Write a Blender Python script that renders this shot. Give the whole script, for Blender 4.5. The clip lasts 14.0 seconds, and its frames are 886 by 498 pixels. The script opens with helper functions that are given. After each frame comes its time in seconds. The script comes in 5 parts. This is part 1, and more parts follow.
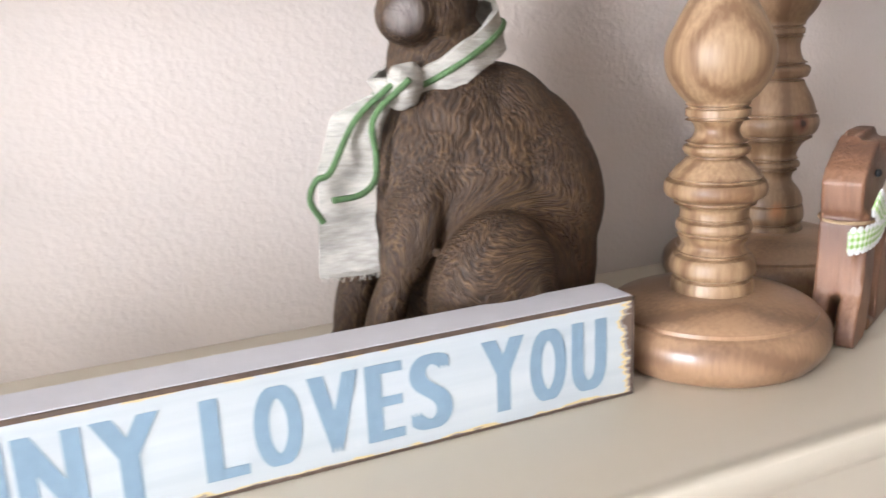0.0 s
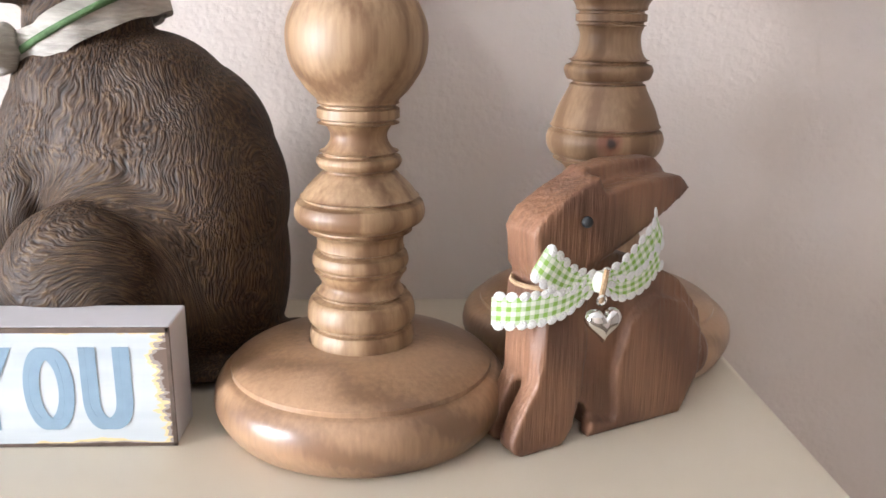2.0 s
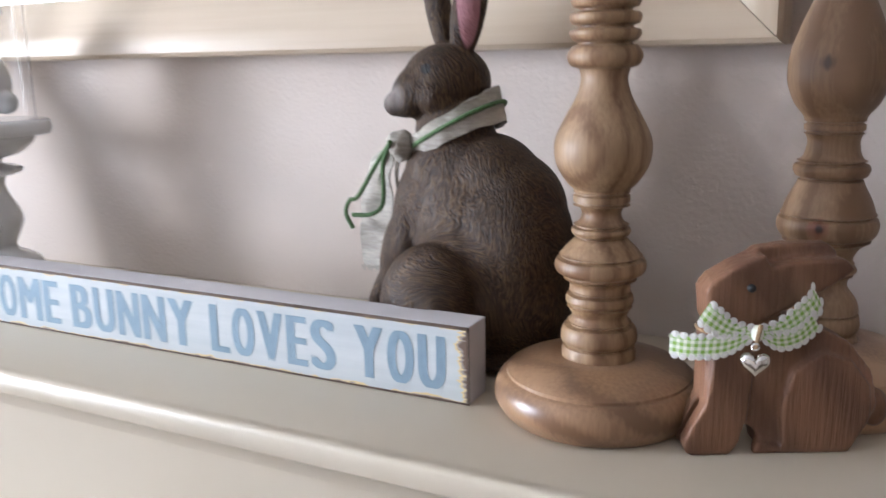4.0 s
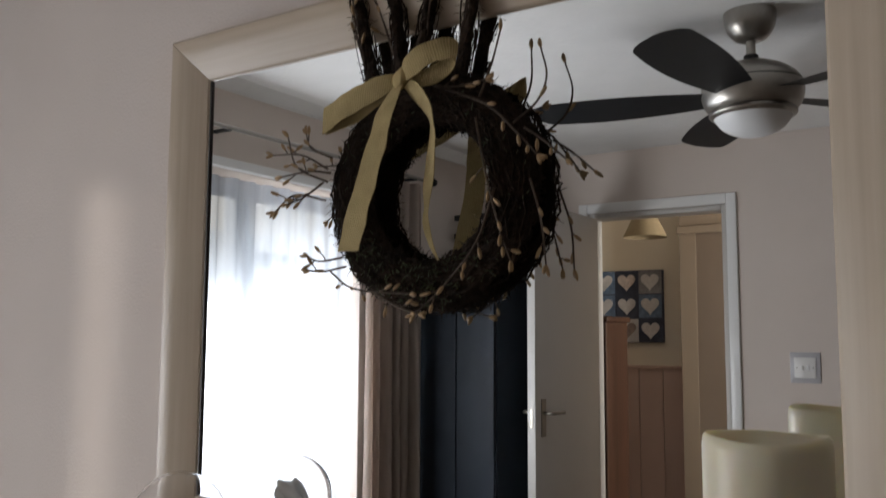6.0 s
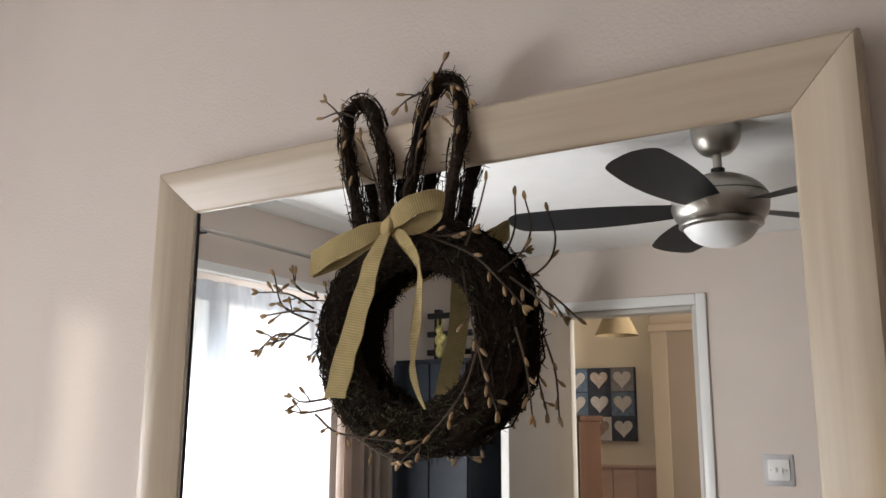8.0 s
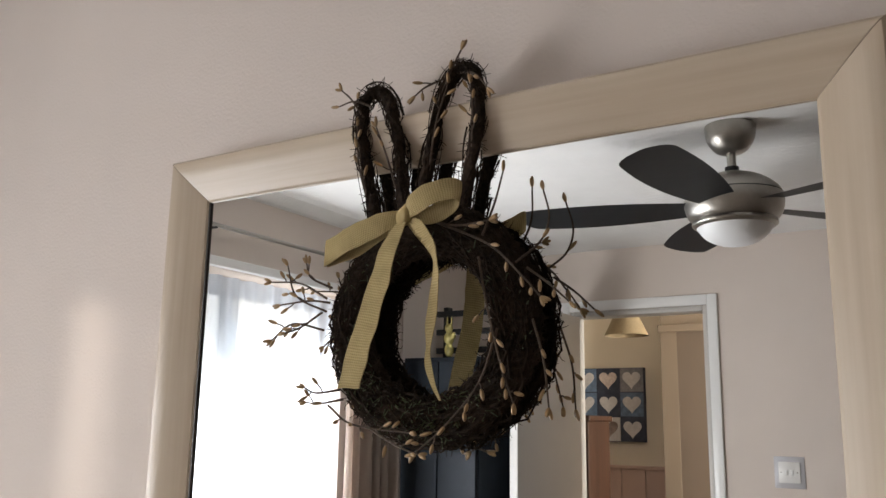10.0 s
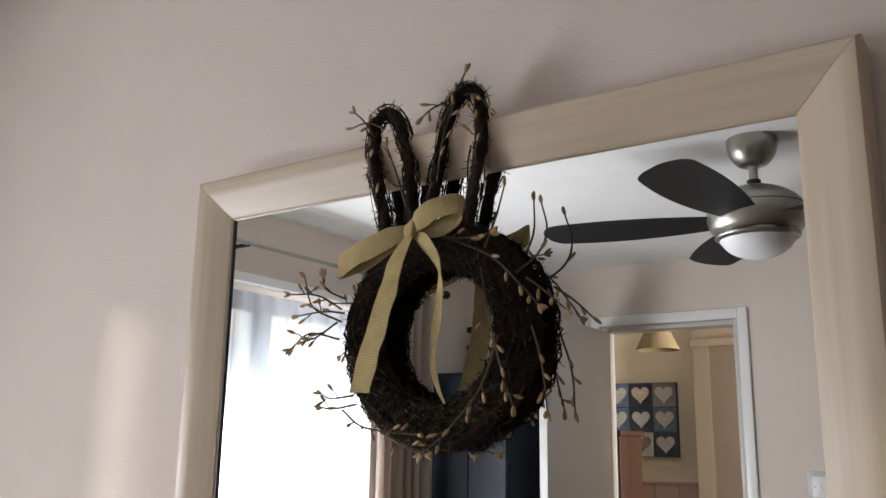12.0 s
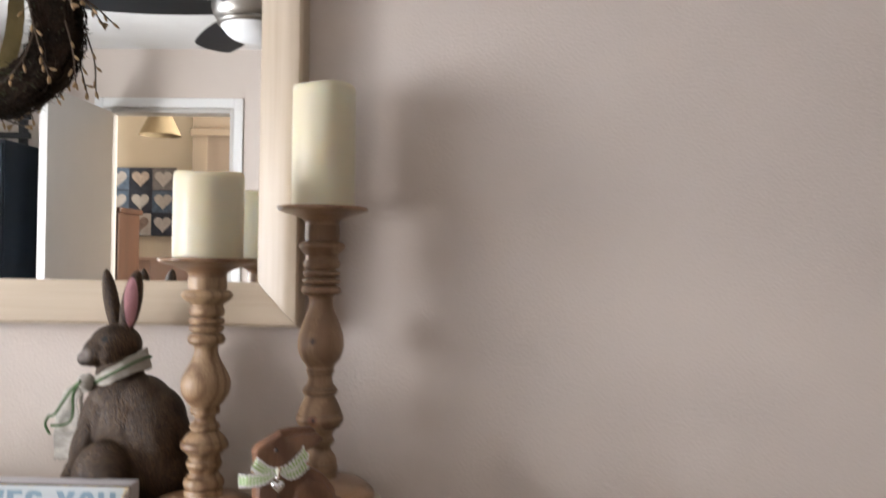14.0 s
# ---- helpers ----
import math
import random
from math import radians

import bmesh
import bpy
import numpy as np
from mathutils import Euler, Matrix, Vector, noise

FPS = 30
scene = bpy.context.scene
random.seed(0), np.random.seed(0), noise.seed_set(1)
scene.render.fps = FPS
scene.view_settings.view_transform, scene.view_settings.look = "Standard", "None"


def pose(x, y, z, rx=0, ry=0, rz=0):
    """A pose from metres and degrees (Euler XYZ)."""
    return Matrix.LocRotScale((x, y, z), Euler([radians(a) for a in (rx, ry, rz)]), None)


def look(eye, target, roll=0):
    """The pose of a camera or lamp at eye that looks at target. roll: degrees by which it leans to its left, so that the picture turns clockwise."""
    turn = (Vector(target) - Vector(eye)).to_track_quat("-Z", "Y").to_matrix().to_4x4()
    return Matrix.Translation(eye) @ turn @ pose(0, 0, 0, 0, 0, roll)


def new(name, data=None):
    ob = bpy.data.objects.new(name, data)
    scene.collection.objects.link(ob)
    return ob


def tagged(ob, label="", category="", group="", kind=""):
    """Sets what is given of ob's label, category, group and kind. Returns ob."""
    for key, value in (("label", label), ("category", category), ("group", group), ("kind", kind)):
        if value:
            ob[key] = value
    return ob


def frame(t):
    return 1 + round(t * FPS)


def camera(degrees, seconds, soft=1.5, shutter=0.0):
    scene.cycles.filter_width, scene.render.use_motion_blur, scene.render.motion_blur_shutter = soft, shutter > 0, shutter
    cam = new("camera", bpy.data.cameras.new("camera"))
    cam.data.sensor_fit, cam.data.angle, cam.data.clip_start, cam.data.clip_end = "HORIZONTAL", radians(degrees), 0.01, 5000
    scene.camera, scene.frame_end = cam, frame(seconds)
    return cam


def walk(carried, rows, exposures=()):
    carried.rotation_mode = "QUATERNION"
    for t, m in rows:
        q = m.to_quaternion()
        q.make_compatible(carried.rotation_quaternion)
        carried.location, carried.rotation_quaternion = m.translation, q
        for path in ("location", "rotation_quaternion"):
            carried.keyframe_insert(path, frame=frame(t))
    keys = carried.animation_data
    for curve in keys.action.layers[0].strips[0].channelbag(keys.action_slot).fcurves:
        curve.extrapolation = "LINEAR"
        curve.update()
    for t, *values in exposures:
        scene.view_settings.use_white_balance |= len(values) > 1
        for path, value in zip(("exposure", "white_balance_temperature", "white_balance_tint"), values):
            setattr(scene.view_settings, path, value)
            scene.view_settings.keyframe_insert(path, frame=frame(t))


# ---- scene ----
cam = camera(54.9, 14.0, soft=1.5, shutter=0.3)
PATH = [
    (0, (-0.2530, -0.5262, 1.1177), (0.4710, 1.1022, 0.6568), -2.5),
    (0.5, (-0.1684, -0.4931, 1.1103), (0.5906, 1.1049, 0.6034), -1.1),
    (1, (-0.0598, -0.4536, 1.0919), (0.6219, 1.1693, 0.5565), 0.4),
    (1.5, (0.0313, -0.4692, 1.0938), (0.4140, 1.2549, 0.5776), 0.6),
    (2, (0.0984, -0.5207, 1.1085), (0.1702, 1.2503, 0.6144), 0.6),
    (2.2, (0.1049, -0.5161, 1.1066), (0.1067, 1.2540, 0.6043), 0.4),
    (4.3, (0.2420, -0.7176, 1.1793), (-0.6652, 0.8400, 0.8076), -1.7),
    (4.5, (0.2512, -0.7526, 1.2134), (-0.7075, 0.7829, 0.8858), -1.8),
    (4.6, (0.2521, -0.7618, 1.2198), (-0.7314, 0.7691, 0.9456), -1.3),
    (5, (0.2484, -0.7792, 1.2814), (-0.7719, 0.7480, 1.1609), -0.5),
    (5.4, (0.2282, -0.7664, 1.3330), (-0.8068, 0.7553, 1.3320), -0.2),
    (5.5, (0.2236, -0.7691, 1.3477), (-0.8078, 0.7553, 1.3734), 0.0),
    (6, (0.2153, -0.7636, 1.4148), (-0.7930, 0.7645, 1.6007), 0.3),
    (6.5, (0.2098, -0.7783, 1.4452), (-0.7581, 0.7599, 1.7350), 0.3),
    (7, (0.2180, -0.7912, 1.4700), (-0.7305, 0.7507, 1.7994), -0.5),
    (7.5, (0.2134, -0.7976, 1.4728), (-0.7231, 0.7452, 1.8316), -0.4),
    (8, (0.2125, -0.7903, 1.4719), (-0.7268, 0.7480, 1.8417), 0.3),
    (10.5, (0.1978, -0.7829, 1.4636), (-0.7572, 0.7443, 1.8362), 1.0),
    (11, (0.2033, -0.7894, 1.4645), (-0.7535, 0.7342, 1.8482), 0.8),
    (11.5, (0.2208, -0.7921, 1.4654), (-0.7572, 0.7148, 1.8601), 0.4),
    (12, (0.2521, -0.8059, 1.4489), (-0.7636, 0.6734, 1.8537), 0.9),
    (12.5, (0.2852, -0.8400, 1.4047), (-0.6918, 0.6642, 1.8169), 1.9),
    (13, (0.3137, -0.9228, 1.3596), (-0.3294, 0.7618, 1.7267), 1.1),
    (13.5, (0.3340, -1.0405, 1.2934), (0.0911, 0.7728, 1.4958), -0.5),
    (13.6, (0.3413, -1.0626, 1.2870), (0.1527, 0.7599, 1.4535), -0.5),
    (14, (0.3901, -1.1721, 1.2483), (0.3321, 0.6670, 1.2750), 0.8),
]
EXPOSURES = [(0.0, 0.17, 6210, 10), (0.6, 0.38, 6410, 10), (1.2, 0.75, 6350, 10), (1.6, 0.73, 6200, 10), (2.2, 0.33, 6190, 10), (4.3, -0.47, 5860, 10), (5.0, -1.36, 5910, 10), (5.5, -1.86, 6130, 10), (6.0, -2.08, 6500, 10), (6.5, -2.14, 6670, 10), (7.0, -1.5, 6790, 10), (7.5, -1.21, 6790, 10), (12.0, -1.32, 6540, 10), (12.6, -1.36, 6450, 10), (13.0, -1.48, 6420, 10), (13.5, -0.69, 6430, 10), (14.0, -0.36, 6490, 10)]
walk(cam, [(t, look(eye, target, roll)) for t, eye, target, roll in PATH], EXPOSURES)

# ---- light ----
SUN_DIR = Vector((0.862, 0.527, -0.195)).normalized()
world = bpy.data.worlds.new("sky")
scene.world = world
world.use_nodes = True
wn = world.node_tree.nodes
sky = wn.new("ShaderNodeTexSky")
sky.sky_type, sky.sun_disc = "NISHITA", False
sky.sun_elevation = math.asin(-SUN_DIR.z)
sky.sun_rotation = math.atan2(-SUN_DIR.x, -SUN_DIR.y)
world.node_tree.links.new(sky.outputs[0], wn["Background"].inputs[0])
wn["Background"].inputs[1].default_value = 0.12


def lamp(name, kind, m, energy, colour, **more):
    data = bpy.data.lights.new(name, kind)
    data.energy, data.color = energy, colour
    for k, v in more.items():
        if k == "size":
            data.shape, data.size, data.size_y = "RECTANGLE", v[0], v[1]
        elif k == "radius":
            data.shadow_soft_size = v
        elif k == "angle":
            data.angle = v
    ob = new(name, data)
    ob.matrix_world = m
    return ob


lamp("sun", "SUN", look((-4, -2, 3), Vector((-4, -2, 3)) + SUN_DIR), 4.4, (1.0, 0.93, 0.84), angle=radians(1.8))
# daylight in the window's opening
lamp("window_daylight", "AREA", look((-2.21, -1.41, 1.14), (0, -2.45, 1.16)), 240, (0.96, 0.97, 1.0), size=(1.36, 0.80))
# added fill lamp, out of view, that brightens the hall; no window stands there
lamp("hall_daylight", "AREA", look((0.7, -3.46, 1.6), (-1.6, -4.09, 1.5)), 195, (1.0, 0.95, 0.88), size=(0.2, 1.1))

# ---- materials ----


def material(name, colour, rough=0.5, metal=0.0, vary=0.12, scale=20, stretch=(1, 1, 1), bump=0.0, bump_scale=60, spec=0.5, second=None, detail=6, bump_stretch=(1, 1, 1), dist=0.002, **extra):
    """Principled surface: colour with two scales of variation, fine relief and uneven gloss."""
    m = bpy.data.materials.new(name)
    m.use_nodes = True
    nt = m.node_tree
    n, lk = nt.nodes, nt.links.new
    b = n["Principled BSDF"]
    tc = n.new("ShaderNodeTexCoord")
    mp = n.new("ShaderNodeMapping")
    mp.inputs["Scale"].default_value = stretch
    lk(tc.outputs["Object"], mp.inputs[0])
    n1 = n.new("ShaderNodeTexNoise")
    n1.inputs["Scale"].default_value, n1.inputs["Detail"].default_value = scale, detail
    n2 = n.new("ShaderNodeTexNoise")
    n2.inputs["Scale"].default_value, n2.inputs["Detail"].default_value = scale / 7, 3
    lk(mp.outputs[0], n1.inputs[0])
    lk(mp.outputs[0], n2.inputs[0])
    ad = n.new("ShaderNodeMath")
    ad.operation = "ADD"
    lk(n1.outputs[0], ad.inputs[0])
    lk(n2.outputs[0], ad.inputs[1])
    r = n.new("ShaderNodeValToRGB")
    c2 = second or tuple(c * (1 - vary) for c in colour)
    r.color_ramp.elements[0].position, r.color_ramp.elements[1].position = 0.38, 0.62
    r.color_ramp.elements[0].color, r.color_ramp.elements[1].color = (*c2, 1), (*colour, 1)
    hf = n.new("ShaderNodeMath")
    hf.operation = "MULTIPLY"
    hf.inputs[1].default_value = 0.5
    lk(ad.outputs[0], hf.inputs[0])
    lk(hf.outputs[0], r.inputs[0])
    lk(r.outputs[0], b.inputs["Base Color"])
    rr = n.new("ShaderNodeMapRange")
    rr.inputs["To Min"].default_value, rr.inputs["To Max"].default_value = max(0.02, rough * 0.85), min(1, rough * 1.15)
    lk(n2.outputs[0], rr.inputs[0])
    lk(rr.outputs[0], b.inputs["Roughness"])
    b.inputs["Metallic"].default_value = metal
    b.inputs["Specular IOR Level"].default_value = spec
    if bump:
        mb = n.new("ShaderNodeMapping")
        mb.inputs["Scale"].default_value = bump_stretch
        lk(tc.outputs["Object"], mb.inputs[0])
        n3 = n.new("ShaderNodeTexNoise")
        n3.inputs["Scale"].default_value, n3.inputs["Detail"].default_value = bump_scale, 4
        lk(mb.outputs[0], n3.inputs[0])
        bp = n.new("ShaderNodeBump")
        bp.inputs["Strength"].default_value, bp.inputs["Distance"].default_value = bump, dist
        lk(n3.outputs[0], bp.inputs["Height"])
        lk(bp.outputs[0], b.inputs["Normal"])
    for k, v in extra.items():
        b.inputs[k.replace("_", " ")].default_value = v
    return m


def turned_wood(name, light, dark, axis=(-0.5, -0.86, 0.05), freq=55.0, rough=0.42, knots=(), relief=0.22, ring=0.34, wander=0.035):
    """Lathe-turned wood: growth layers cut by the turning, so that bulges show ovals, with pores along the length."""
    m = bpy.data.materials.new(name)
    m.use_nodes = True
    nt = m.node_tree
    n, lk = nt.nodes, nt.links.new
    b = n["Principled BSDF"]
    tc = n.new("ShaderNodeTexCoord")
    inf = n.new("ShaderNodeObjectInfo")
    sh = n.new("ShaderNodeVectorMath")
    sh.operation = "ADD"
    lk(tc.outputs["Object"], sh.inputs[0])
    lk(inf.outputs["Random"], sh.inputs[1])
    st = n.new("ShaderNodeMapping")
    st.inputs["Scale"].default_value = (1, 1, 0.22)
    lk(sh.outputs[0], st.inputs[0])
    nz = n.new("ShaderNodeTexNoise")
    nz.inputs["Scale"].default_value, nz.inputs["Detail"].default_value = 16, 3
    lk(st.outputs[0], nz.inputs[0])
    dot = n.new("ShaderNodeVectorMath")
    dot.operation = "DOT_PRODUCT"
    dot.inputs[1].default_value = axis
    lk(tc.outputs["Object"], dot.inputs[0])
    ma = n.new("ShaderNodeMath")
    ma.operation = "MULTIPLY_ADD"
    ma.inputs[1].default_value = wander
    lk(nz.outputs[0], ma.inputs[0])
    lk(dot.outputs["Value"], ma.inputs[2])
    sc = n.new("ShaderNodeMath")
    sc.operation = "MULTIPLY"
    sc.inputs[1].default_value = freq * 6.283
    lk(ma.outputs[0], sc.inputs[0])
    sn = n.new("ShaderNodeMath")
    sn.operation = "SINE"
    lk(sc.outputs[0], sn.inputs[0])
    mr = n.new("ShaderNodeMapRange")
    mr.inputs["From Min"].default_value = -1
    lk(sn.outputs[0], mr.inputs[0])
    pw = n.new("ShaderNodeMath")
    pw.operation = "POWER"
    pw.inputs[1].default_value = 2.2
    lk(mr.outputs[0], pw.inputs[0])
    st2 = n.new("ShaderNodeMapping")
    st2.inputs["Scale"].default_value = (1, 1, 0.07)
    lk(sh.outputs[0], st2.inputs[0])
    fb = n.new("ShaderNodeTexNoise")
    fb.inputs["Scale"].default_value, fb.inputs["Detail"].default_value = 420, 3
    lk(st2.outputs[0], fb.inputs[0])
    big = n.new("ShaderNodeTexNoise")
    big.inputs["Scale"].default_value, big.inputs["Detail"].default_value = 9, 2
    lk(st.outputs[0], big.inputs[0])
    f1 = n.new("ShaderNodeMath")
    f1.operation = "MULTIPLY_ADD"
    f1.inputs[1].default_value = ring
    lk(pw.outputs[0], f1.inputs[0])
    lk(big.outputs[0], f1.inputs[2])
    f2 = n.new("ShaderNodeMath")
    f2.operation = "MULTIPLY_ADD"
    f2.inputs[1].default_value = 0.45
    lk(fb.outputs[0], f2.inputs[0])
    lk(f1.outputs[0], f2.inputs[2])
    r = n.new("ShaderNodeValToRGB")
    e = r.color_ramp.elements
    e[0].position, e[1].position = 0.55, 1.0
    e[0].color, e[1].color = (*light, 1), (*dark, 1)
    lk(f2.outputs[0], r.inputs[0])
    last = r.outputs[0]
    for c, rad, col in knots:
        d = n.new("ShaderNodeVectorMath")
        d.operation = "DISTANCE"
        d.inputs[1].default_value = c
        lk(tc.outputs["Object"], d.inputs[0])
        wob = n.new("ShaderNodeMath")
        wob.operation = "MULTIPLY_ADD"
        wob.inputs[1].default_value = rad * 1.2
        lk(fb.outputs[0], wob.inputs[0])
        lk(d.outputs["Value"], wob.inputs[2])
        k = n.new("ShaderNodeMapRange")
        k.inputs["From Min"].default_value, k.inputs["From Max"].default_value = rad * 1.9, rad * 1.1
        lk(wob.outputs[0], k.inputs[0])
        mx = n.new("ShaderNodeMix")
        mx.data_type = "RGBA"
        lk(k.outputs[0], mx.inputs["Factor"])
        lk(last, mx.inputs["A"])
        mx.inputs["B"].default_value = (*col, 1)
        last = mx.outputs["Result"]
    lk(last, b.inputs["Base Color"])
    b.inputs["Roughness"].default_value = rough
    bp = n.new("ShaderNodeBump")
    bp.inputs["Strength"].default_value, bp.inputs["Distance"].default_value = relief, 0.0006 if relief < 0.3 else 0.0014
    lk(fb.outputs[0], bp.inputs["Height"])
    lk(bp.outputs[0], b.inputs["Normal"])
    return m


def fur_material(name):
    """Carved and painted fur: wavy strands in relief, gold-brown on dark brown; pink inner ear, pale nose, dark eyes."""
    m = bpy.data.materials.new(name)
    m.use_nodes = True
    nt = m.node_tree
    n, lk = nt.nodes, nt.links.new
    b = n["Principled BSDF"]
    tc = n.new("ShaderNodeTexCoord")
    # the haunch carries a swirl
    away = n.new("ShaderNodeVectorMath")
    away.operation = "DISTANCE"
    away.inputs[1].default_value = (-0.050, -0.150, 0.985)
    lk(tc.outputs["Object"], away.inputs[0])
    turn = n.new("ShaderNodeMapRange")
    turn.interpolation_type = "SMOOTHSTEP"
    turn.inputs["From Min"].default_value, turn.inputs["From Max"].default_value = 0.010, 0.060
    turn.inputs["To Min"].default_value, turn.inputs["To Max"].default_value = 2.3, 0.0
    lk(away.outputs["Value"], turn.inputs[0])
    swirl = n.new("ShaderNodeVectorRotate")
    swirl.rotation_type = "Y_AXIS"
    swirl.inputs["Center"].default_value = (-0.050, -0.150, 0.985)
    lk(tc.outputs["Object"], swirl.inputs["Vector"])
    lk(turn.outputs[0], swirl.inputs["Angle"])
    flow = swirl.outputs[0]
    for size, reach in ((13, 0.050), (55, 0.0095)):
        warp = n.new("ShaderNodeTexNoise")
        warp.inputs["Scale"].default_value, warp.inputs["Detail"].default_value = size, 1
        lk(swirl.outputs[0], warp.inputs[0])
        wv = n.new("ShaderNodeVectorMath")
        wv.operation = "MULTIPLY_ADD"
        wv.inputs[1].default_value = (reach, reach, reach)
        lk(warp.outputs["Color"], wv.inputs[0])
        lk(flow, wv.inputs[2])
        flow = wv.outputs[0]
    mp = n.new("ShaderNodeMapping")
    mp.inputs["Rotation"].default_value = (0, radians(-32), radians(-24))
    mp.inputs["Scale"].default_value = (1.0, 0.8, 0.13)
    lk(flow, mp.inputs[0])
    st = n.new("ShaderNodeTexNoise")
    st.inputs["Scale"].default_value, st.inputs["Detail"].default_value = 880, 1
    lk(mp.outputs[0], st.inputs[0])
    tuft = n.new("ShaderNodeTexNoise")
    tuft.inputs["Scale"].default_value, tuft.inputs["Detail"].default_value = 120, 2
    mt = n.new("ShaderNodeMapping")
    mt.inputs["Scale"].default_value = (1.0, 1.0, 2.6)
    lk(mp.outputs[0], mt.inputs[0])
    lk(mt.outputs[0], tuft.inputs[0])
    mixh = n.new("ShaderNodeMath")
    mixh.operation = "MULTIPLY_ADD"
    mixh.inputs[1].default_value = 0.5
    lk(tuft.outputs[0], mixh.inputs[0])
    fine = n.new("ShaderNodeMath")
    fine.operation = "MULTIPLY"
    fine.inputs[1].default_value = 1.7
    lk(st.outputs[0], fine.inputs[0])
    lk(fine.outputs[0], mixh.inputs[2])
    patch = n.new("ShaderNodeTexNoise")
    patch.inputs["Scale"].default_value, patch.inputs["Detail"].default_value = 22, 2
    lk(tc.outputs["Object"], patch.inputs[0])
    tone = n.new("ShaderNodeMath")
    tone.operation = "MULTIPLY_ADD"
    tone.inputs[1].default_value = 0.45
    lk(patch.outputs[0], tone.inputs[0])
    lk(mixh.outputs[0], tone.inputs[2])
    r = n.new("ShaderNodeValToRGB")
    e = r.color_ramp.elements
    e[0].position, e[1].position = 0.98, 1.0
    e[0].color, e[1].color = (0.0140, 0.0076, 0.0047, 1), (0.098, 0.056, 0.026, 1)
    e[0].position = 0.40
    mid = e.new(0.60)
    mid.color = (0.042, 0.0224, 0.0115, 1)
    e[2].position = 0.80
    hm = n.new("ShaderNodeMath")
    hm.operation = "MULTIPLY"
    hm.inputs[1].default_value = 0.46
    lk(tone.outputs[0], hm.inputs[0])
    lk(hm.outputs[0], r.inputs[0])
    last = r.outputs[0]
    # painted spots: centre, radius, softness, colour
    for c, rad, soft, col in (
        ((-0.0890, -0.1236, 1.1250), 0.0115, 0.007, (0.22, 0.19, 0.175)),
        ((-0.0648, -0.1182, 1.1453), 0.0044, 0.001, (0.006, 0.005, 0.005)),
        ((-0.0880, -0.0916, 1.1453), 0.0044, 0.001, (0.006, 0.005, 0.005)),
    ):
        d = n.new("ShaderNodeVectorMath")
        d.operation = "DISTANCE"
        d.inputs[1].default_value = c
        lk(tc.outputs["Object"], d.inputs[0])
        k = n.new("ShaderNodeMapRange")
        k.inputs["From Min"].default_value, k.inputs["From Max"].default_value = rad, rad - soft
        lk(d.outputs["Value"], k.inputs[0])
        mx = n.new("ShaderNodeMix")
        mx.data_type = "RGBA"
        lk(k.outputs[0], mx.inputs["Factor"])
        lk(last, mx.inputs["A"])
        mx.inputs["B"].default_value = (*col, 1)
        last = mx.outputs["Result"]
    for c, size, col in (((-0.0405, -0.0965, 1.192), (0.0100, 0.0066, 0.036), (0.36, 0.17, 0.19)),):
        sb = n.new("ShaderNodeVectorMath")
        sb.operation = "SUBTRACT"
        sb.inputs[1].default_value = c
        lk(tc.outputs["Object"], sb.inputs[0])
        dv = n.new("ShaderNodeVectorMath")
        dv.operation = "DIVIDE"
        dv.inputs[1].default_value = size
        lk(sb.outputs[0], dv.inputs[0])
        ln = n.new("ShaderNodeVectorMath")
        ln.operation = "LENGTH"
        lk(dv.outputs[0], ln.inputs[0])
        k = n.new("ShaderNodeMapRange")
        k.inputs["From Min"].default_value, k.inputs["From Max"].default_value = 1.0, 0.85
        lk(ln.outputs["Value"], k.inputs[0])
        mx = n.new("ShaderNodeMix")
        mx.data_type = "RGBA"
        lk(k.outputs[0], mx.inputs["Factor"])
        lk(last, mx.inputs["A"])
        mx.inputs["B"].default_value = (*col, 1)
        last = mx.outputs["Result"]
    lk(last, b.inputs["Base Color"])
    b.inputs["Roughness"].default_value = 0.58
    b.inputs["Specular IOR Level"].default_value = 0.3
    bp = n.new("ShaderNodeBump")
    bp.inputs["Strength"].default_value, bp.inputs["Distance"].default_value = 0.60, 0.0016
    lk(mixh.outputs[0], bp.inputs["Height"])
    lk(bp.outputs[0], b.inputs["Normal"])
    return m


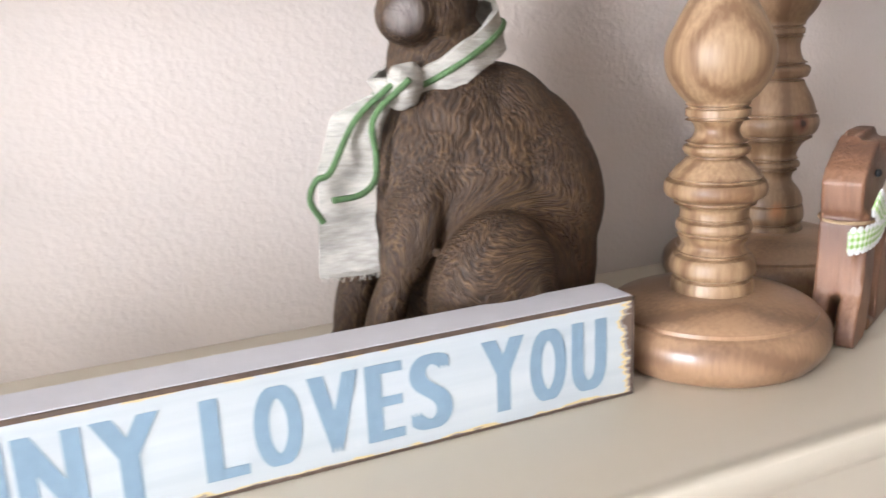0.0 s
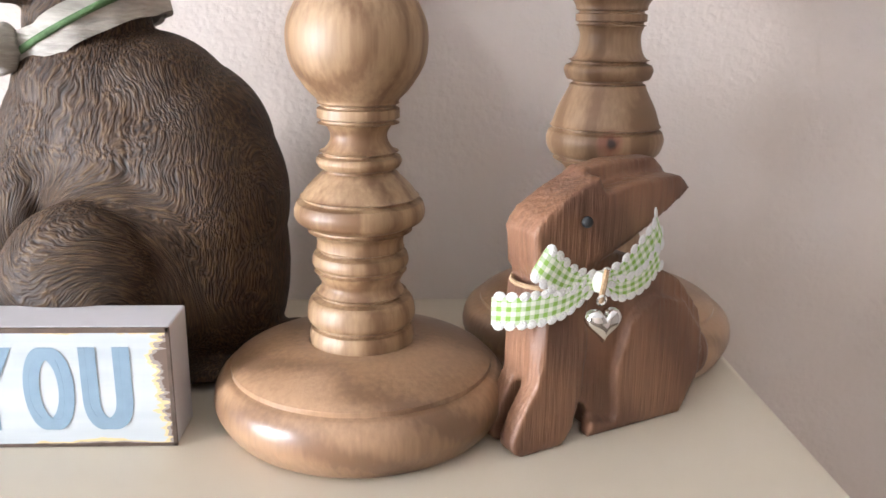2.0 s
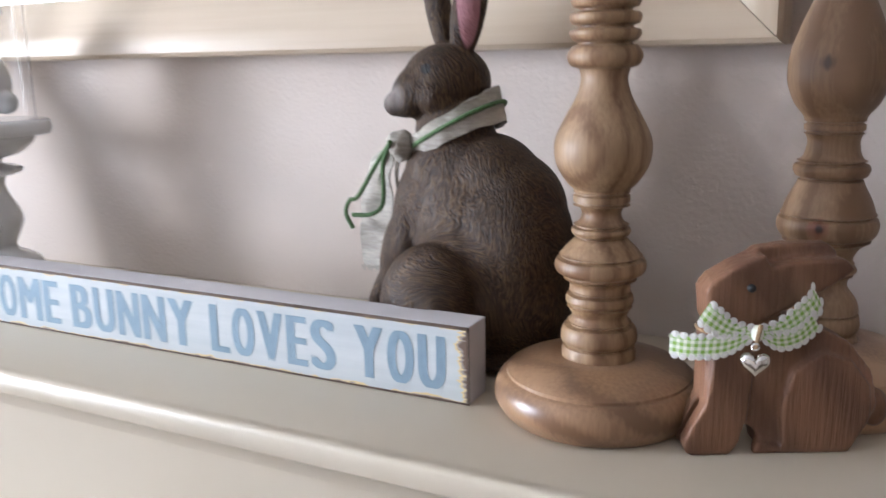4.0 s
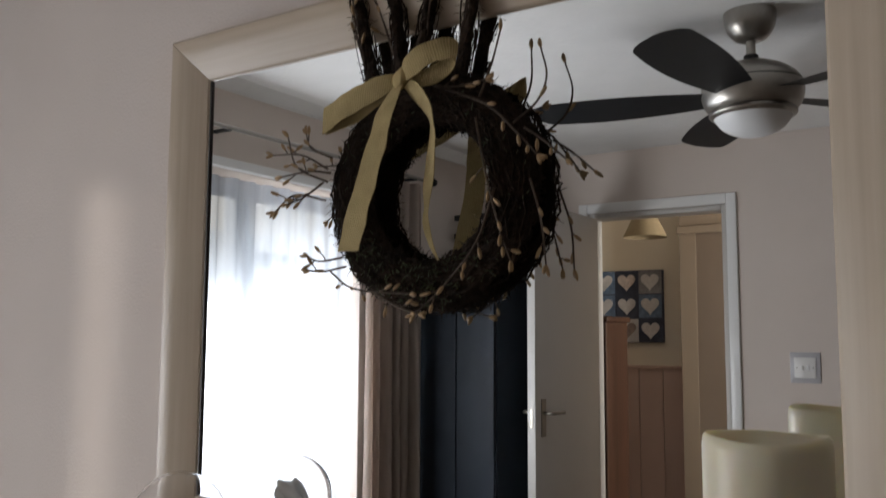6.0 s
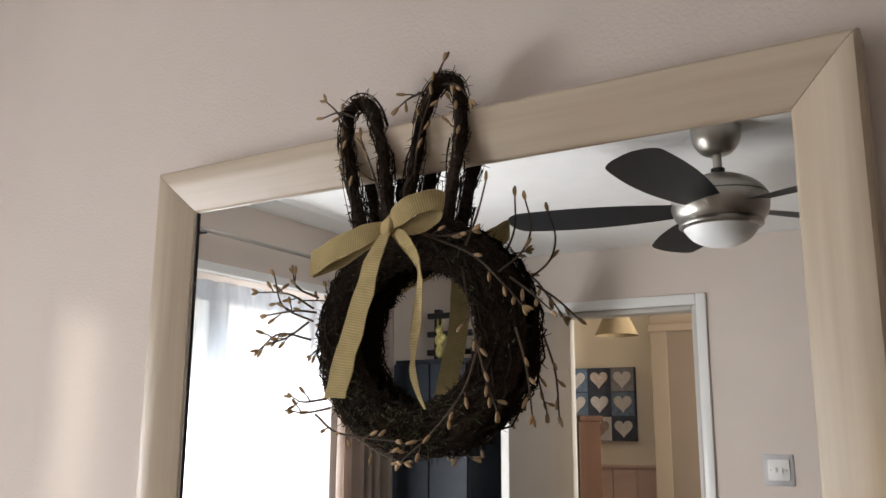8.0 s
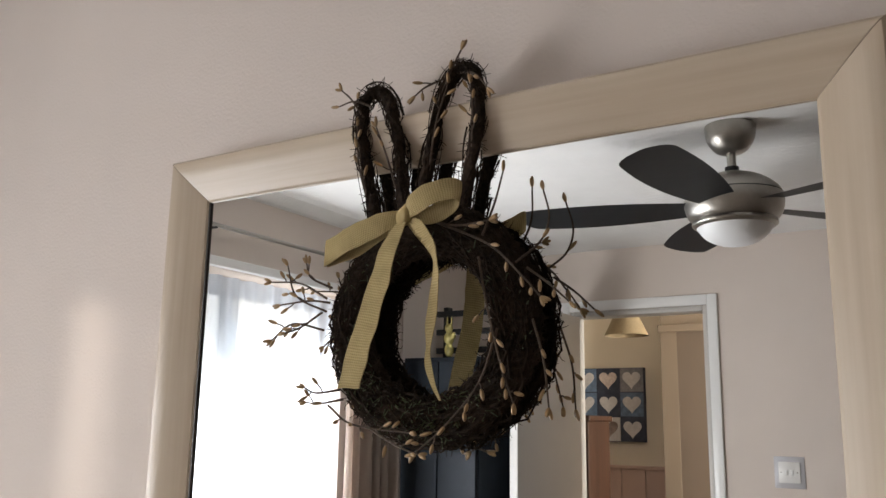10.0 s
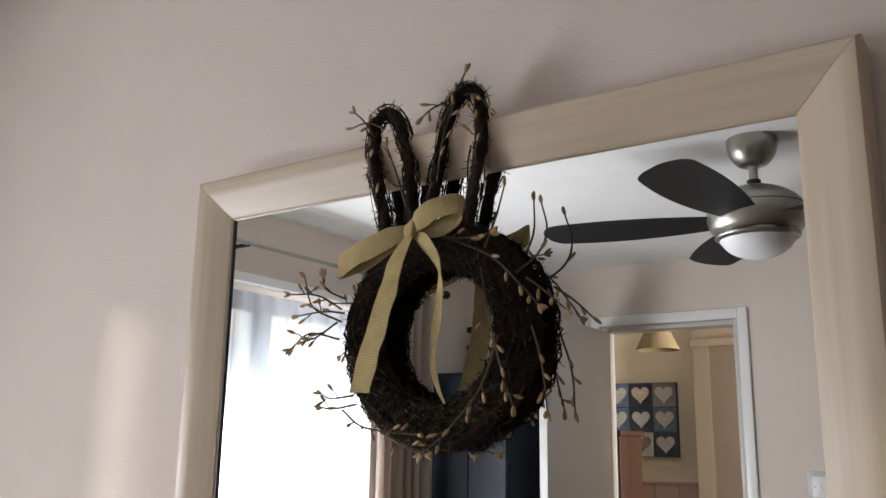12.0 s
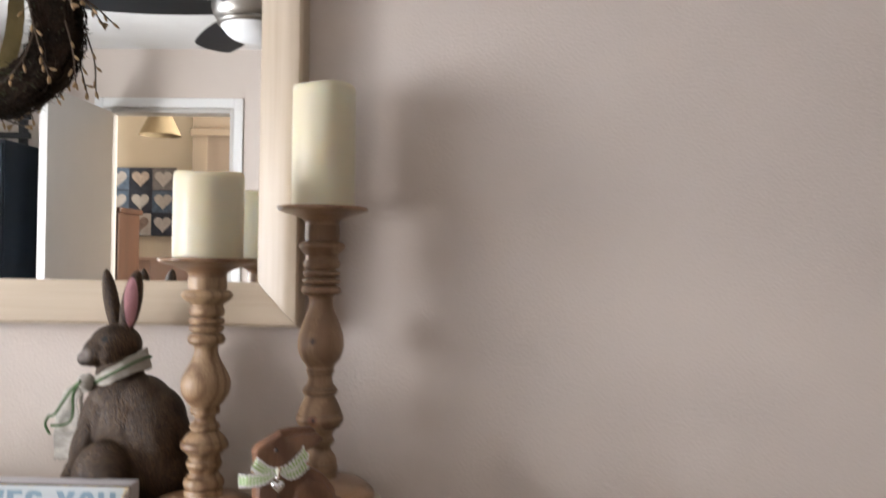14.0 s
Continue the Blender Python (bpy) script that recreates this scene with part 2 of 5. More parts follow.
def gingham(name, a, c, along=260.0, across=3.0):
    """Woven check from the ribbon's own length and width."""
    m = bpy.data.materials.new(name)
    m.use_nodes = True
    nt = m.node_tree
    n, lk = nt.nodes, nt.links.new
    b = n["Principled BSDF"]
    uv = n.new("ShaderNodeTexCoord")
    sp = n.new("ShaderNodeSeparateXYZ")
    lk(uv.outputs["UV"], sp.inputs[0])
    fac = []
    for out, f in (("X", along), ("Y", across)):
        k = n.new("ShaderNodeMath")
        k.operation = "MULTIPLY"
        k.inputs[1].default_value = f
        lk(sp.outputs[out], k.inputs[0])
        fr = n.new("ShaderNodeMath")
        fr.operation = "FRACT"
        lk(k.outputs[0], fr.inputs[0])
        g = n.new("ShaderNodeMath")
        g.operation = "GREATER_THAN"
        g.inputs[1].default_value = 0.5
        lk(fr.outputs[0], g.inputs[0])
        fac.append(g)
    s = n.new("ShaderNodeMath")
    s.operation = "ADD"
    lk(fac[0].outputs[0], s.inputs[0])
    lk(fac[1].outputs[0], s.inputs[1])
    h = n.new("ShaderNodeMath")
    h.operation = "MULTIPLY"
    h.inputs[1].default_value = 0.5
    lk(s.outputs[0], h.inputs[0])
    mx = n.new("ShaderNodeMix")
    mx.data_type = "RGBA"
    mx.inputs["A"].default_value, mx.inputs["B"].default_value = (*a, 1), (*c, 1)
    lk(h.outputs[0], mx.inputs["Factor"])
    lk(mx.outputs["Result"], b.inputs["Base Color"])
    b.inputs["Roughness"].default_value = 0.75
    return m


def gauze(name, light, dark):
    """Open-weave ribbon: lengthwise cords and fine cross threads from the ribbon's own length and width."""
    m = bpy.data.materials.new(name)
    m.use_nodes = True
    nt = m.node_tree
    n, lk = nt.nodes, nt.links.new
    b = n["Principled BSDF"]
    tc = n.new("ShaderNodeTexCoord")
    sp = n.new("ShaderNodeSeparateXYZ")
    lk(tc.outputs["UV"], sp.inputs[0])
    waves = []
    for sock, f in (("X", 2400.0), ("Y", 75.0)):
        k = n.new("ShaderNodeMath")
        k.operation = "MULTIPLY"
        k.inputs[1].default_value = f
        lk(sp.outputs[sock], k.inputs[0])
        w = n.new("ShaderNodeMath")
        w.operation = "SINE"
        lk(k.outputs[0], w.inputs[0])
        waves.append(w)
    ad = n.new("ShaderNodeMath")
    ad.operation = "ADD"
    lk(waves[0].outputs[0], ad.inputs[0])
    lk(waves[1].outputs[0], ad.inputs[1])
    nz = n.new("ShaderNodeTexNoise")
    nz.inputs["Scale"].default_value, nz.inputs["Detail"].default_value = 60, 4
    lk(tc.outputs["Object"], nz.inputs[0])
    mr = n.new("ShaderNodeMapRange")
    mr.inputs["From Min"].default_value, mr.inputs["From Max"].default_value = -2.0, 2.0
    lk(ad.outputs[0], mr.inputs[0])
    mu = n.new("ShaderNodeMath")
    mu.operation = "MULTIPLY"
    lk(mr.outputs[0], mu.inputs[0])
    lk(nz.outputs[0], mu.inputs[1])
    cr = n.new("ShaderNodeValToRGB")
    e = cr.color_ramp.elements
    e[0].position, e[1].position = 0.05, 0.36
    e[0].color, e[1].color = (*dark, 1), (*light, 1)
    lk(mu.outputs[0], cr.inputs[0])
    lk(cr.outputs[0], b.inputs["Base Color"])
    b.inputs["Roughness"].default_value = 0.85
    b.inputs["Specular IOR Level"].default_value = 0.2
    bp = n.new("ShaderNodeBump")
    bp.inputs["Strength"].default_value, bp.inputs["Distance"].default_value = 0.5, 0.0005
    lk(ad.outputs[0], bp.inputs["Height"])
    lk(bp.outputs[0], b.inputs["Normal"])
    return m


def net_material():
    m = bpy.data.materials.new("net_curtain_voile")
    m.use_nodes = True
    nt = m.node_tree
    n, lk = nt.nodes, nt.links.new
    n.remove(n["Principled BSDF"])
    tr, tl = n.new("ShaderNodeBsdfTransparent"), n.new("ShaderNodeBsdfTranslucent")
    tl.inputs[0].default_value = (0.80, 0.86, 0.95, 1)
    mx = n.new("ShaderNodeMixShader")
    mx.inputs[0].default_value = 0.90
    lk(tr.outputs[0], mx.inputs[1])
    lk(tl.outputs[0], mx.inputs[2])
    lk(mx.outputs[0], n["Material Output"].inputs[0])
    return m


def shiny(name, colour, rough, metal=1.0, **extra):
    m = bpy.data.materials.new(name)
    m.use_nodes = True
    b = m.node_tree.nodes["Principled BSDF"]
    b.inputs["Base Color"].default_value = (*colour, 1)
    b.inputs["Roughness"].default_value, b.inputs["Metallic"].default_value = rough, metal
    for k, v in extra.items():
        b.inputs[k.replace("_", " ")].default_value = v
    return m


M = {
    "wall": material("wall_emulsion", (0.64, 0.562, 0.504), 0.85, vary=0.04, scale=6, bump=0.7, bump_scale=230, dist=0.0011),
    "east": material("bounce_cut_taupe", (0.26, 0.22, 0.19), 0.85, vary=0.06, scale=6, bump=0.3, bump_scale=150),
    "ceiling": material("ceiling_artex", (0.84, 0.835, 0.82), 0.9, vary=0.05, scale=10, bump=0.8, bump_scale=45, dist=0.004),
    "hall": material("hall_emulsion", (0.80, 0.71, 0.57), 0.85, vary=0.05, scale=5, bump=0.2, bump_scale=120),
    "dado": material("dado_panel", (0.62, 0.44, 0.36), 0.6, vary=0.08, scale=6, stretch=(1, 1, 0.2)),
    "gloss": material("white_gloss", (0.80, 0.80, 0.79), 0.3, vary=0.03, scale=9, bump=0.06, bump_scale=40),
    "door": material("door_paint", (0.55, 0.535, 0.51), 0.4, vary=0.04, scale=7, bump=0.08, bump_scale=50),
    "shelf": material("cream_satin", (0.60, 0.53, 0.42), 0.36, vary=0.06, scale=7, bump=0.08, bump_scale=60, stretch=(0.4, 1, 1)),
    "oak": material("pale_oak_foil", (0.54, 0.445, 0.335), 0.38, second=(0.445, 0.350, 0.250), scale=90, stretch=(0.035, 1, 1), bump=0.12, bump_scale=260, bump_stretch=(0.04, 1, 1), dist=0.0006),
    "oak_up": material("pale_oak_foil_upright", (0.54, 0.445, 0.335), 0.38, second=(0.445, 0.350, 0.250), scale=90, stretch=(1, 1, 0.035), bump=0.12, bump_scale=260, bump_stretch=(1, 1, 0.04), dist=0.0006),
    "mango": turned_wood("turned_mango", (0.41, 0.275, 0.155), (0.160, 0.084, 0.039), rough=0.47, ring=0.22, wander=0.024, freq=80),
    "mango_base": turned_wood("turned_mango_base", (0.345, 0.208, 0.118), (0.165, 0.090, 0.048), axis=(0.25, 0.35, 0.9), freq=38, rough=0.33),
    "mango_dull": turned_wood("turned_mango_dull", (0.36, 0.23, 0.13), (0.18, 0.10, 0.05), axis=(0.9, -0.4, 0.05), freq=48, rough=0.5, knots=(((-0.004, -0.0295, 0.1168), 0.0062, (0.20, 0.075, 0.04)), ((-0.003, -0.0305, 0.1168), 0.0028, (0.03, 0.012, 0.008)), ((-0.005, -0.0285, 0.2155), 0.0042, (0.045, 0.022, 0.012)), ((-0.010, -0.018, 0.056), 0.006, (0.42, 0.19, 0.08)))),
    "carved": turned_wood("carved_teak", (0.225, 0.110, 0.058), (0.115, 0.052, 0.028), axis=(0.7, 0.2, 0.6), freq=24, rough=0.48, relief=0.6),
    "pine": material("stained_pine", (0.07, 0.031, 0.017), 0.45, vary=0.4, scale=60, stretch=(1, 1, 0.05)),
    "wax": material("ivory_wax", (0.66, 0.605, 0.445), 0.42, vary=0.05, scale=14, bump=0.08, bump_scale=60, Subsurface_Weight=0.35, Subsurface_Radius=(0.02, 0.014, 0.007), Subsurface_Scale=0.5),
    "flame": material("candle_wick", (0.10, 0.09, 0.07), 0.8),
    "fur": fur_material("carved_fur"),
    "linen": material("linen", (0.50, 0.465, 0.41), 0.9, vary=0.38, scale=420, stretch=(0.25, 0.25, 1), bump=0.9, bump_scale=520, bump_stretch=(0.2, 0.2, 1), dist=0.0012),
    "green_cord": material("green_cord", (0.085, 0.165, 0.06), 0.85, vary=0.4, scale=300, bump=0.6, bump_scale=500, dist=0.0008),
    "twine": material("jute_twine", (0.42, 0.28, 0.16), 0.9, vary=0.3, scale=300, bump=0.5, bump_scale=600),
    "gingham": gingham("green_gingham", (0.80, 0.82, 0.72), (0.24, 0.44, 0.07)),
    "lace": material("white_lace", (0.78, 0.78, 0.76), 0.85, vary=0.1, scale=400, bump=0.4, bump_scale=900),
    "silver": shiny("polished_silver", (0.80, 0.79, 0.77), 0.12),
    "sign_side": material("sign_side_paint", (0.58, 0.56, 0.58), 0.7, vary=0.08, scale=60, bump=0.2, bump_scale=200, dist=0.0006),
    "sign_edge": material("sign_worn_edge", (0.13, 0.085, 0.06), 0.8, vary=0.5, scale=150),
    "letter": material("blue_grey_print", (0.215, 0.305, 0.38), 0.75, vary=0.10, scale=180),
    "china": material("white_china", (0.66, 0.665, 0.67), 0.16, vary=0.03, scale=20, Coat_Weight=0.5),
    "glass": shiny("clear_glass", (1, 1, 1), 0.0, 0.0, Transmission_Weight=1.0, IOR=1.15),
    "pane": shiny("window_glass", (1, 1, 1), 0.0, 0.0, Transmission_Weight=1.0, IOR=1.02),
    "mirror": shiny("silvered_glass", (0.90, 0.91, 0.90), 0.004),
    "black": material("black_plastic", (0.010, 0.011, 0.013), 0.5, vary=0.3, scale=90, bump=0.05, bump_scale=300),
    "clock_black": material("clock_black", (0.006, 0.007, 0.009), 0.55, vary=0.3, scale=90, spec=0.12),
    # partition and recess: shade put into the colour, offsetting the strong hall lamp
    "partition": material("beige_partition_darkened", (0.29, 0.228, 0.168), 0.6, vary=0.05, scale=6),
    "hall_recess": material("hall_door_darkened", (0.195, 0.150, 0.112), 0.6, vary=0.05, scale=6),
    "grey_plastic": material("silver_plastic", (0.60, 0.62, 0.66), 0.38, vary=0.08, scale=60),
    "lcd": material("lcd_panel", (0.115, 0.138, 0.104), 0.25, vary=0.07, scale=30, spec=0.3),
    "lcd_ink": material("lcd_segment", (0.012, 0.014, 0.014), 0.4),
    "vine": material("dark_vine", (0.036, 0.023, 0.015), 0.9, second=(0.014, 0.0095, 0.007), scale=240, bump=0.5, bump_scale=300, spec=0.12),
    "moss": material("dry_moss", (0.060, 0.068, 0.026), 0.95, vary=0.6, scale=300),
    "stem": material("spray_stem", (0.085, 0.055, 0.034), 0.8, vary=0.5, scale=300),
    "bud": material("cream_bud", (0.38, 0.245, 0.11), 0.55, second=(0.25, 0.15, 0.065), scale=160),
    "ribbon": gauze("mustard_gauze", (0.45, 0.345, 0.165), (0.27, 0.205, 0.092)),
    "nickel": material("brushed_nickel", (0.40, 0.38, 0.35), 0.34, metal=1.0, vary=0.08, scale=80),
    "blade": material("fan_blade_black", (0.022, 0.024, 0.028), 0.42, vary=0.2, scale=30),
    "opal": material("opal_glass", (0.78, 0.79, 0.80), 0.35, vary=0.02, scale=10),
    "curtain": material("beige_curtain", (0.52, 0.43, 0.37), 0.9, vary=0.15, scale=40, stretch=(1, 1, 0.1), bump=0.3, bump_scale=400),
    "net": net_material(),
    "navy": material("navy_cabinet", (0.012, 0.018, 0.027), 0.55, vary=0.3, scale=8, spec=0.25),
    "shade": material("cream_shade", (0.31, 0.235, 0.135), 0.8, vary=0.12, scale=120, stretch=(1, 1, 0.1)),
    "brass": material("aged_handle", (0.27, 0.25, 0.22), 0.32, metal=1.0),
    "switch": material("switch_plate", (0.74, 0.73, 0.71), 0.35, vary=0.03),
    "carpet": material("beige_carpet", (0.17, 0.13, 0.10), 0.95, vary=0.3, scale=120, bump=0.6, bump_scale=300),
    "grass": material("lawn", (0.07, 0.11, 0.035), 0.95, vary=0.4, scale=2),
    "brick": material("far_brick", (0.34, 0.25, 0.20), 0.9, vary=0.2, scale=6),
    "roof": material("far_roof", (0.13, 0.14, 0.17), 0.8, vary=0.2, scale=5),
    "ink": material("print_slate", (0.055, 0.065, 0.10), 0.7, vary=0.4, scale=30),
    "ink_blue": material("print_blue", (0.16, 0.23, 0.34), 0.7, vary=0.5, scale=40),
    "ink_pale": material("print_pale", (0.60, 0.57, 0.55), 0.7, vary=0.2, scale=60),
    "ink_warm": material("print_warm", (0.66, 0.55, 0.48), 0.7, vary=0.3, scale=90),
    "ink_brown": material("print_brown", (0.30, 0.22, 0.18), 0.7, vary=0.5, scale=160),
    "ink_grey": material("print_grey", (0.26, 0.25, 0.26), 0.7, vary=0.4, scale=60),
    "switch_grey": material("switch_surround", (0.46, 0.45, 0.47), 0.4, vary=0.04),
    "lip": material("frame_lip_painted_shade", (0.045, 0.035, 0.028), 0.6, vary=0.3, scale=60),
    "figure_green": material("figure_green", (0.40, 0.34, 0.11), 0.5, vary=0.5, scale=60),
}


def sign_face_material():
    """White-washed boards with an eaten edge that shows bare wood and brown paint."""
    m = material("distressed_whitewash", (0.58, 0.60, 0.60), 0.7, second=(0.45, 0.49, 0.505), scale=110, stretch=(0.035, 1, 1), bump=0.4, bump_scale=240, bump_stretch=(0.05, 1, 1), dist=0.0006)
    nt = m.node_tree
    n, lk = nt.nodes, nt.links.new
    b = n["Principled BSDF"]
    old = b.inputs["Base Color"].links[0].from_socket
    tc = n.new("ShaderNodeTexCoord")
    sp = n.new("ShaderNodeSeparateXYZ")
    lk(tc.outputs["Object"], sp.inputs[0])

    def edge(sock, centre, half):
        s = n.new("ShaderNodeMath")
        s.operation = "SUBTRACT"
        lk(sp.outputs[sock], s.inputs[0])
        s.inputs[1].default_value = centre
        a = n.new("ShaderNodeMath")
        a.operation = "ABSOLUTE"
        lk(s.outputs[0], a.inputs[0])
        d = n.new("ShaderNodeMath")
        d.operation = "SUBTRACT"
        d.inputs[0].default_value = half
        lk(a.outputs[0], d.inputs[1])
        return d

    ex, ez = edge("X", 0.0, 0.2445), edge("Z", 0.02675, 0.02675)
    zz = n.new("ShaderNodeMath")
    zz.operation = "MULTIPLY"
    zz.inputs[1].default_value = 2.6
    lk(ez.outputs[0], zz.inputs[0])
    mn = n.new("ShaderNodeMath")
    mn.operation = "MINIMUM"
    lk(ex.outputs[0], mn.inputs[0])
    lk(zz.outputs[0], mn.inputs[1])
    mp = n.new("ShaderNodeMapping")
    mp.inputs["Scale"].default_value = (0.12, 1, 1)
    lk(tc.outputs["Object"], mp.inputs[0])
    nz = n.new("ShaderNodeTexNoise")
    nz.inputs["Scale"].default_value, nz.inputs["Detail"].default_value = 330, 5
    lk(mp.outputs[0], nz.inputs[0])
    nb = n.new("ShaderNodeTexNoise")
    nb.inputs["Scale"].default_value = 60
    lk(tc.outputs["Object"], nb.inputs[0])
    ad = n.new("ShaderNodeMath")
    ad.operation = "ADD"
    lk(nz.outputs[0], ad.inputs[0])
    lk(nb.outputs[0], ad.inputs[1])
    ma = n.new("ShaderNodeMath")
    ma.operation = "MULTIPLY_ADD"
    ma.inputs[1].default_value = -0.016
    lk(ad.outputs[0], ma.inputs[0])
    lk(mn.outputs[0], ma.inputs[2])
    r = n.new("ShaderNodeMapRange")
    r.inputs["From Min"].default_value, r.inputs["From Max"].default_value = -0.0155, -0.0075
    lk(ma.outputs[0], r.inputs[0])
    cr = n.new("ShaderNodeValToRGB")
    cr.color_ramp.interpolation = "CONSTANT"
    e = cr.color_ramp.elements
    e[0].color, e[1].color = (0.13, 0.085, 0.06, 1), (0.30, 0.25, 0.22, 1)
    e[1].position = 0.25
    k = e.new(0.5)
    k.color = (0.66, 0.52, 0.27, 1)
    k = e.new(0.78)
    k.color = (1, 1, 1, 1)
    lk(r.outputs[0], cr.inputs[0])
    st = n.new("ShaderNodeMath")
    st.operation = "GREATER_THAN"
    st.inputs[1].default_value = 0.78
    lk(r.outputs[0], st.inputs[0])
    mx = n.new("ShaderNodeMix")
    mx.data_type = "RGBA"
    lk(st.outputs[0], mx.inputs["Factor"])
    lk(cr.outputs[0], mx.inputs["A"])
    lk(old, mx.inputs["B"])
    lk(mx.outputs["Result"], b.inputs["Base Color"])
    return m


M["sign_face"] = sign_face_material()

# ---- helpers for meshes ----


def part(name, bm, mat, parent=None, label="", smooth=None):
    """Links a bmesh as one mesh object, under a thing or a part."""
    me = bpy.data.meshes.new(name)
    bm.normal_update()
    bm.to_mesh(me)
    bm.free()
    me.materials.append(M[mat])
    if smooth:
        me.shade_smooth()
        me.set_sharp_from_angle(angle=radians(smooth))
    ob = new(name, me)
    if parent:
        ob.parent = parent
    if label:
        ob["label"] = label
    return ob


def share(name, source, m, parent):
    ob = new(name, source.data)
    ob.parent = parent
    ob.matrix_local = m
    return ob


def thing(name, m, label, category, group="", kind=""):
    ob = new(name)
    ob.empty_display_size = 0.02
    ob.matrix_world = m
    return tagged(ob, label, category, group, kind)


def box(bm, x0, x1, y0, y1, z0, z1, bevel=0.0, seg=2):
    r = bmesh.ops.create_cube(bm, size=1.0, matrix=Matrix.LocRotScale(((x0 + x1) / 2, (y0 + y1) / 2, (z0 + z1) / 2), None, (x1 - x0, y1 - y0, z1 - z0)))
    if bevel:
        es = list({e for v in r["verts"] for e in v.link_edges})
        bmesh.ops.bevel(bm, geom=es, offset=bevel, segments=seg, affect="EDGES", profile=0.5)
    return bm


def boxed(*a, **k):
    return box(bmesh.new(), *a, **k)


def lathe(profile, seg=48, close=True):
    """Turns (z, r) rows about z."""
    bm = bmesh.new()
    rings = [[bm.verts.new((r * math.cos(a), r * math.sin(a), z)) for a in (2 * math.pi * k / seg for k in range(seg))] for z, r in profile]
    for a, b in zip(rings, rings[1:]):
        for k in range(seg):
            bm.faces.new((a[k], a[(k + 1) % seg], b[(k + 1) % seg], b[k]))
    if close:
        bm.faces.new(list(reversed(rings[0])))
        bm.faces.new(rings[-1])
    return bm


def rounded(profile, steps=4):
    """Catmull-Rom rows between (z, r) rows; a row with a third value stays a sharp corner."""
    out = []
    p = [(*q[:2], len(q) > 2) for q in profile]
    for i in range(len(p) - 1):
        a, b = p[i], p[i + 1]
        ta = (0, 0) if a[2] or i == 0 else ((b[0] - p[i - 1][0]) / 2, (b[1] - p[i - 1][1]) / 2)
        tb = (0, 0) if b[2] or i + 2 >= len(p) else ((p[i + 2][0] - a[0]) / 2, (p[i + 2][1] - a[1]) / 2)
        if a[2]:
            ta = (b[0] - a[0], b[1] - a[1])
        if b[2]:
            tb = (b[0] - a[0], b[1] - a[1])
        for s in range(steps):
            t = s / steps
            h = (2 * t**3 - 3 * t**2 + 1, t**3 - 2 * t**2 + t, -2 * t**3 + 3 * t**2, t**3 - t**2)
            out.append((h[0] * a[0] + h[1] * ta[0] + h[2] * b[0] + h[3] * tb[0], max(0.0005, h[0] * a[1] + h[1] * ta[1] + h[2] * b[1] + h[3] * tb[1])))
    out.append(p[-1][:2])
    return out


def spline(pts, n=8):
    pts = [Vector(p) for p in pts]
    out = []
    for i in range(len(pts) - 1):
        a, b = pts[i], pts[i + 1]
        ta = (b - pts[i - 1]) / 2 if i else b - a
        tb = (pts[i + 2] - a) / 2 if i + 2 < len(pts) else b - a
        for s in range(n):
            t = s / n
            out.append(a * (2 * t**3 - 3 * t**2 + 1) + ta * (t**3 - 2 * t**2 + t) + b * (-2 * t**3 + 3 * t**2) + tb * (t**3 - t**2))
    out.append(pts[-1])
    return out


def tube(bm, pts, r0, r1=None, seg=6):
    r1 = r0 if r1 is None else r1
    rings = []
    up = Vector((0.13, 0.31, 0.94))
    for i, p in enumerate(pts):
        d = (pts[min(i + 1, len(pts) - 1)] - pts[max(i - 1, 0)]).normalized()
        u = d.cross(up)
        if u.length < 1e-4:
            u = d.cross(Vector((1, 0, 0)))
        u.normalize()
        v = d.cross(u)
        r = r0 + (r1 - r0) * i / max(1, len(pts) - 1)
        rings.append([bm.verts.new(p + r * (u * math.cos(a) + v * math.sin(a))) for a in (2 * math.pi * k / seg for k in range(seg))])
    for a, b in zip(rings, rings[1:]):
        for k in range(seg):
            bm.faces.new((a[k], a[(k + 1) % seg], b[(k + 1) % seg], b[k]))
    bm.faces.new(list(reversed(rings[0])))
    bm.faces.new(rings[-1])
    return bm


def ellipsoid(bm, c, r, rot=(0, 0, 0), u=20, v=14):
    bmesh.ops.create_uvsphere(bm, u_segments=u, v_segments=v, radius=1.0, matrix=Matrix.LocRotScale(c, Euler([radians(a) for a in rot]), r))
    return bm


def prism(bm, outline, m, depth):
    """A closed outline of (u, w) points, pushed through by depth, put in place by m."""
    a = [bm.verts.new(m @ Vector((u, 0, w))) for u, w in outline]
    b = [bm.verts.new(m @ Vector((u, depth, w))) for u, w in outline]
    k = len(outline)
    bm.faces.new(a)
    bm.faces.new(list(reversed(b)))
    for i in range(k):
        bm.faces.new((a[i], b[i], b[(i + 1) % k], a[(i + 1) % k]))
    return bm


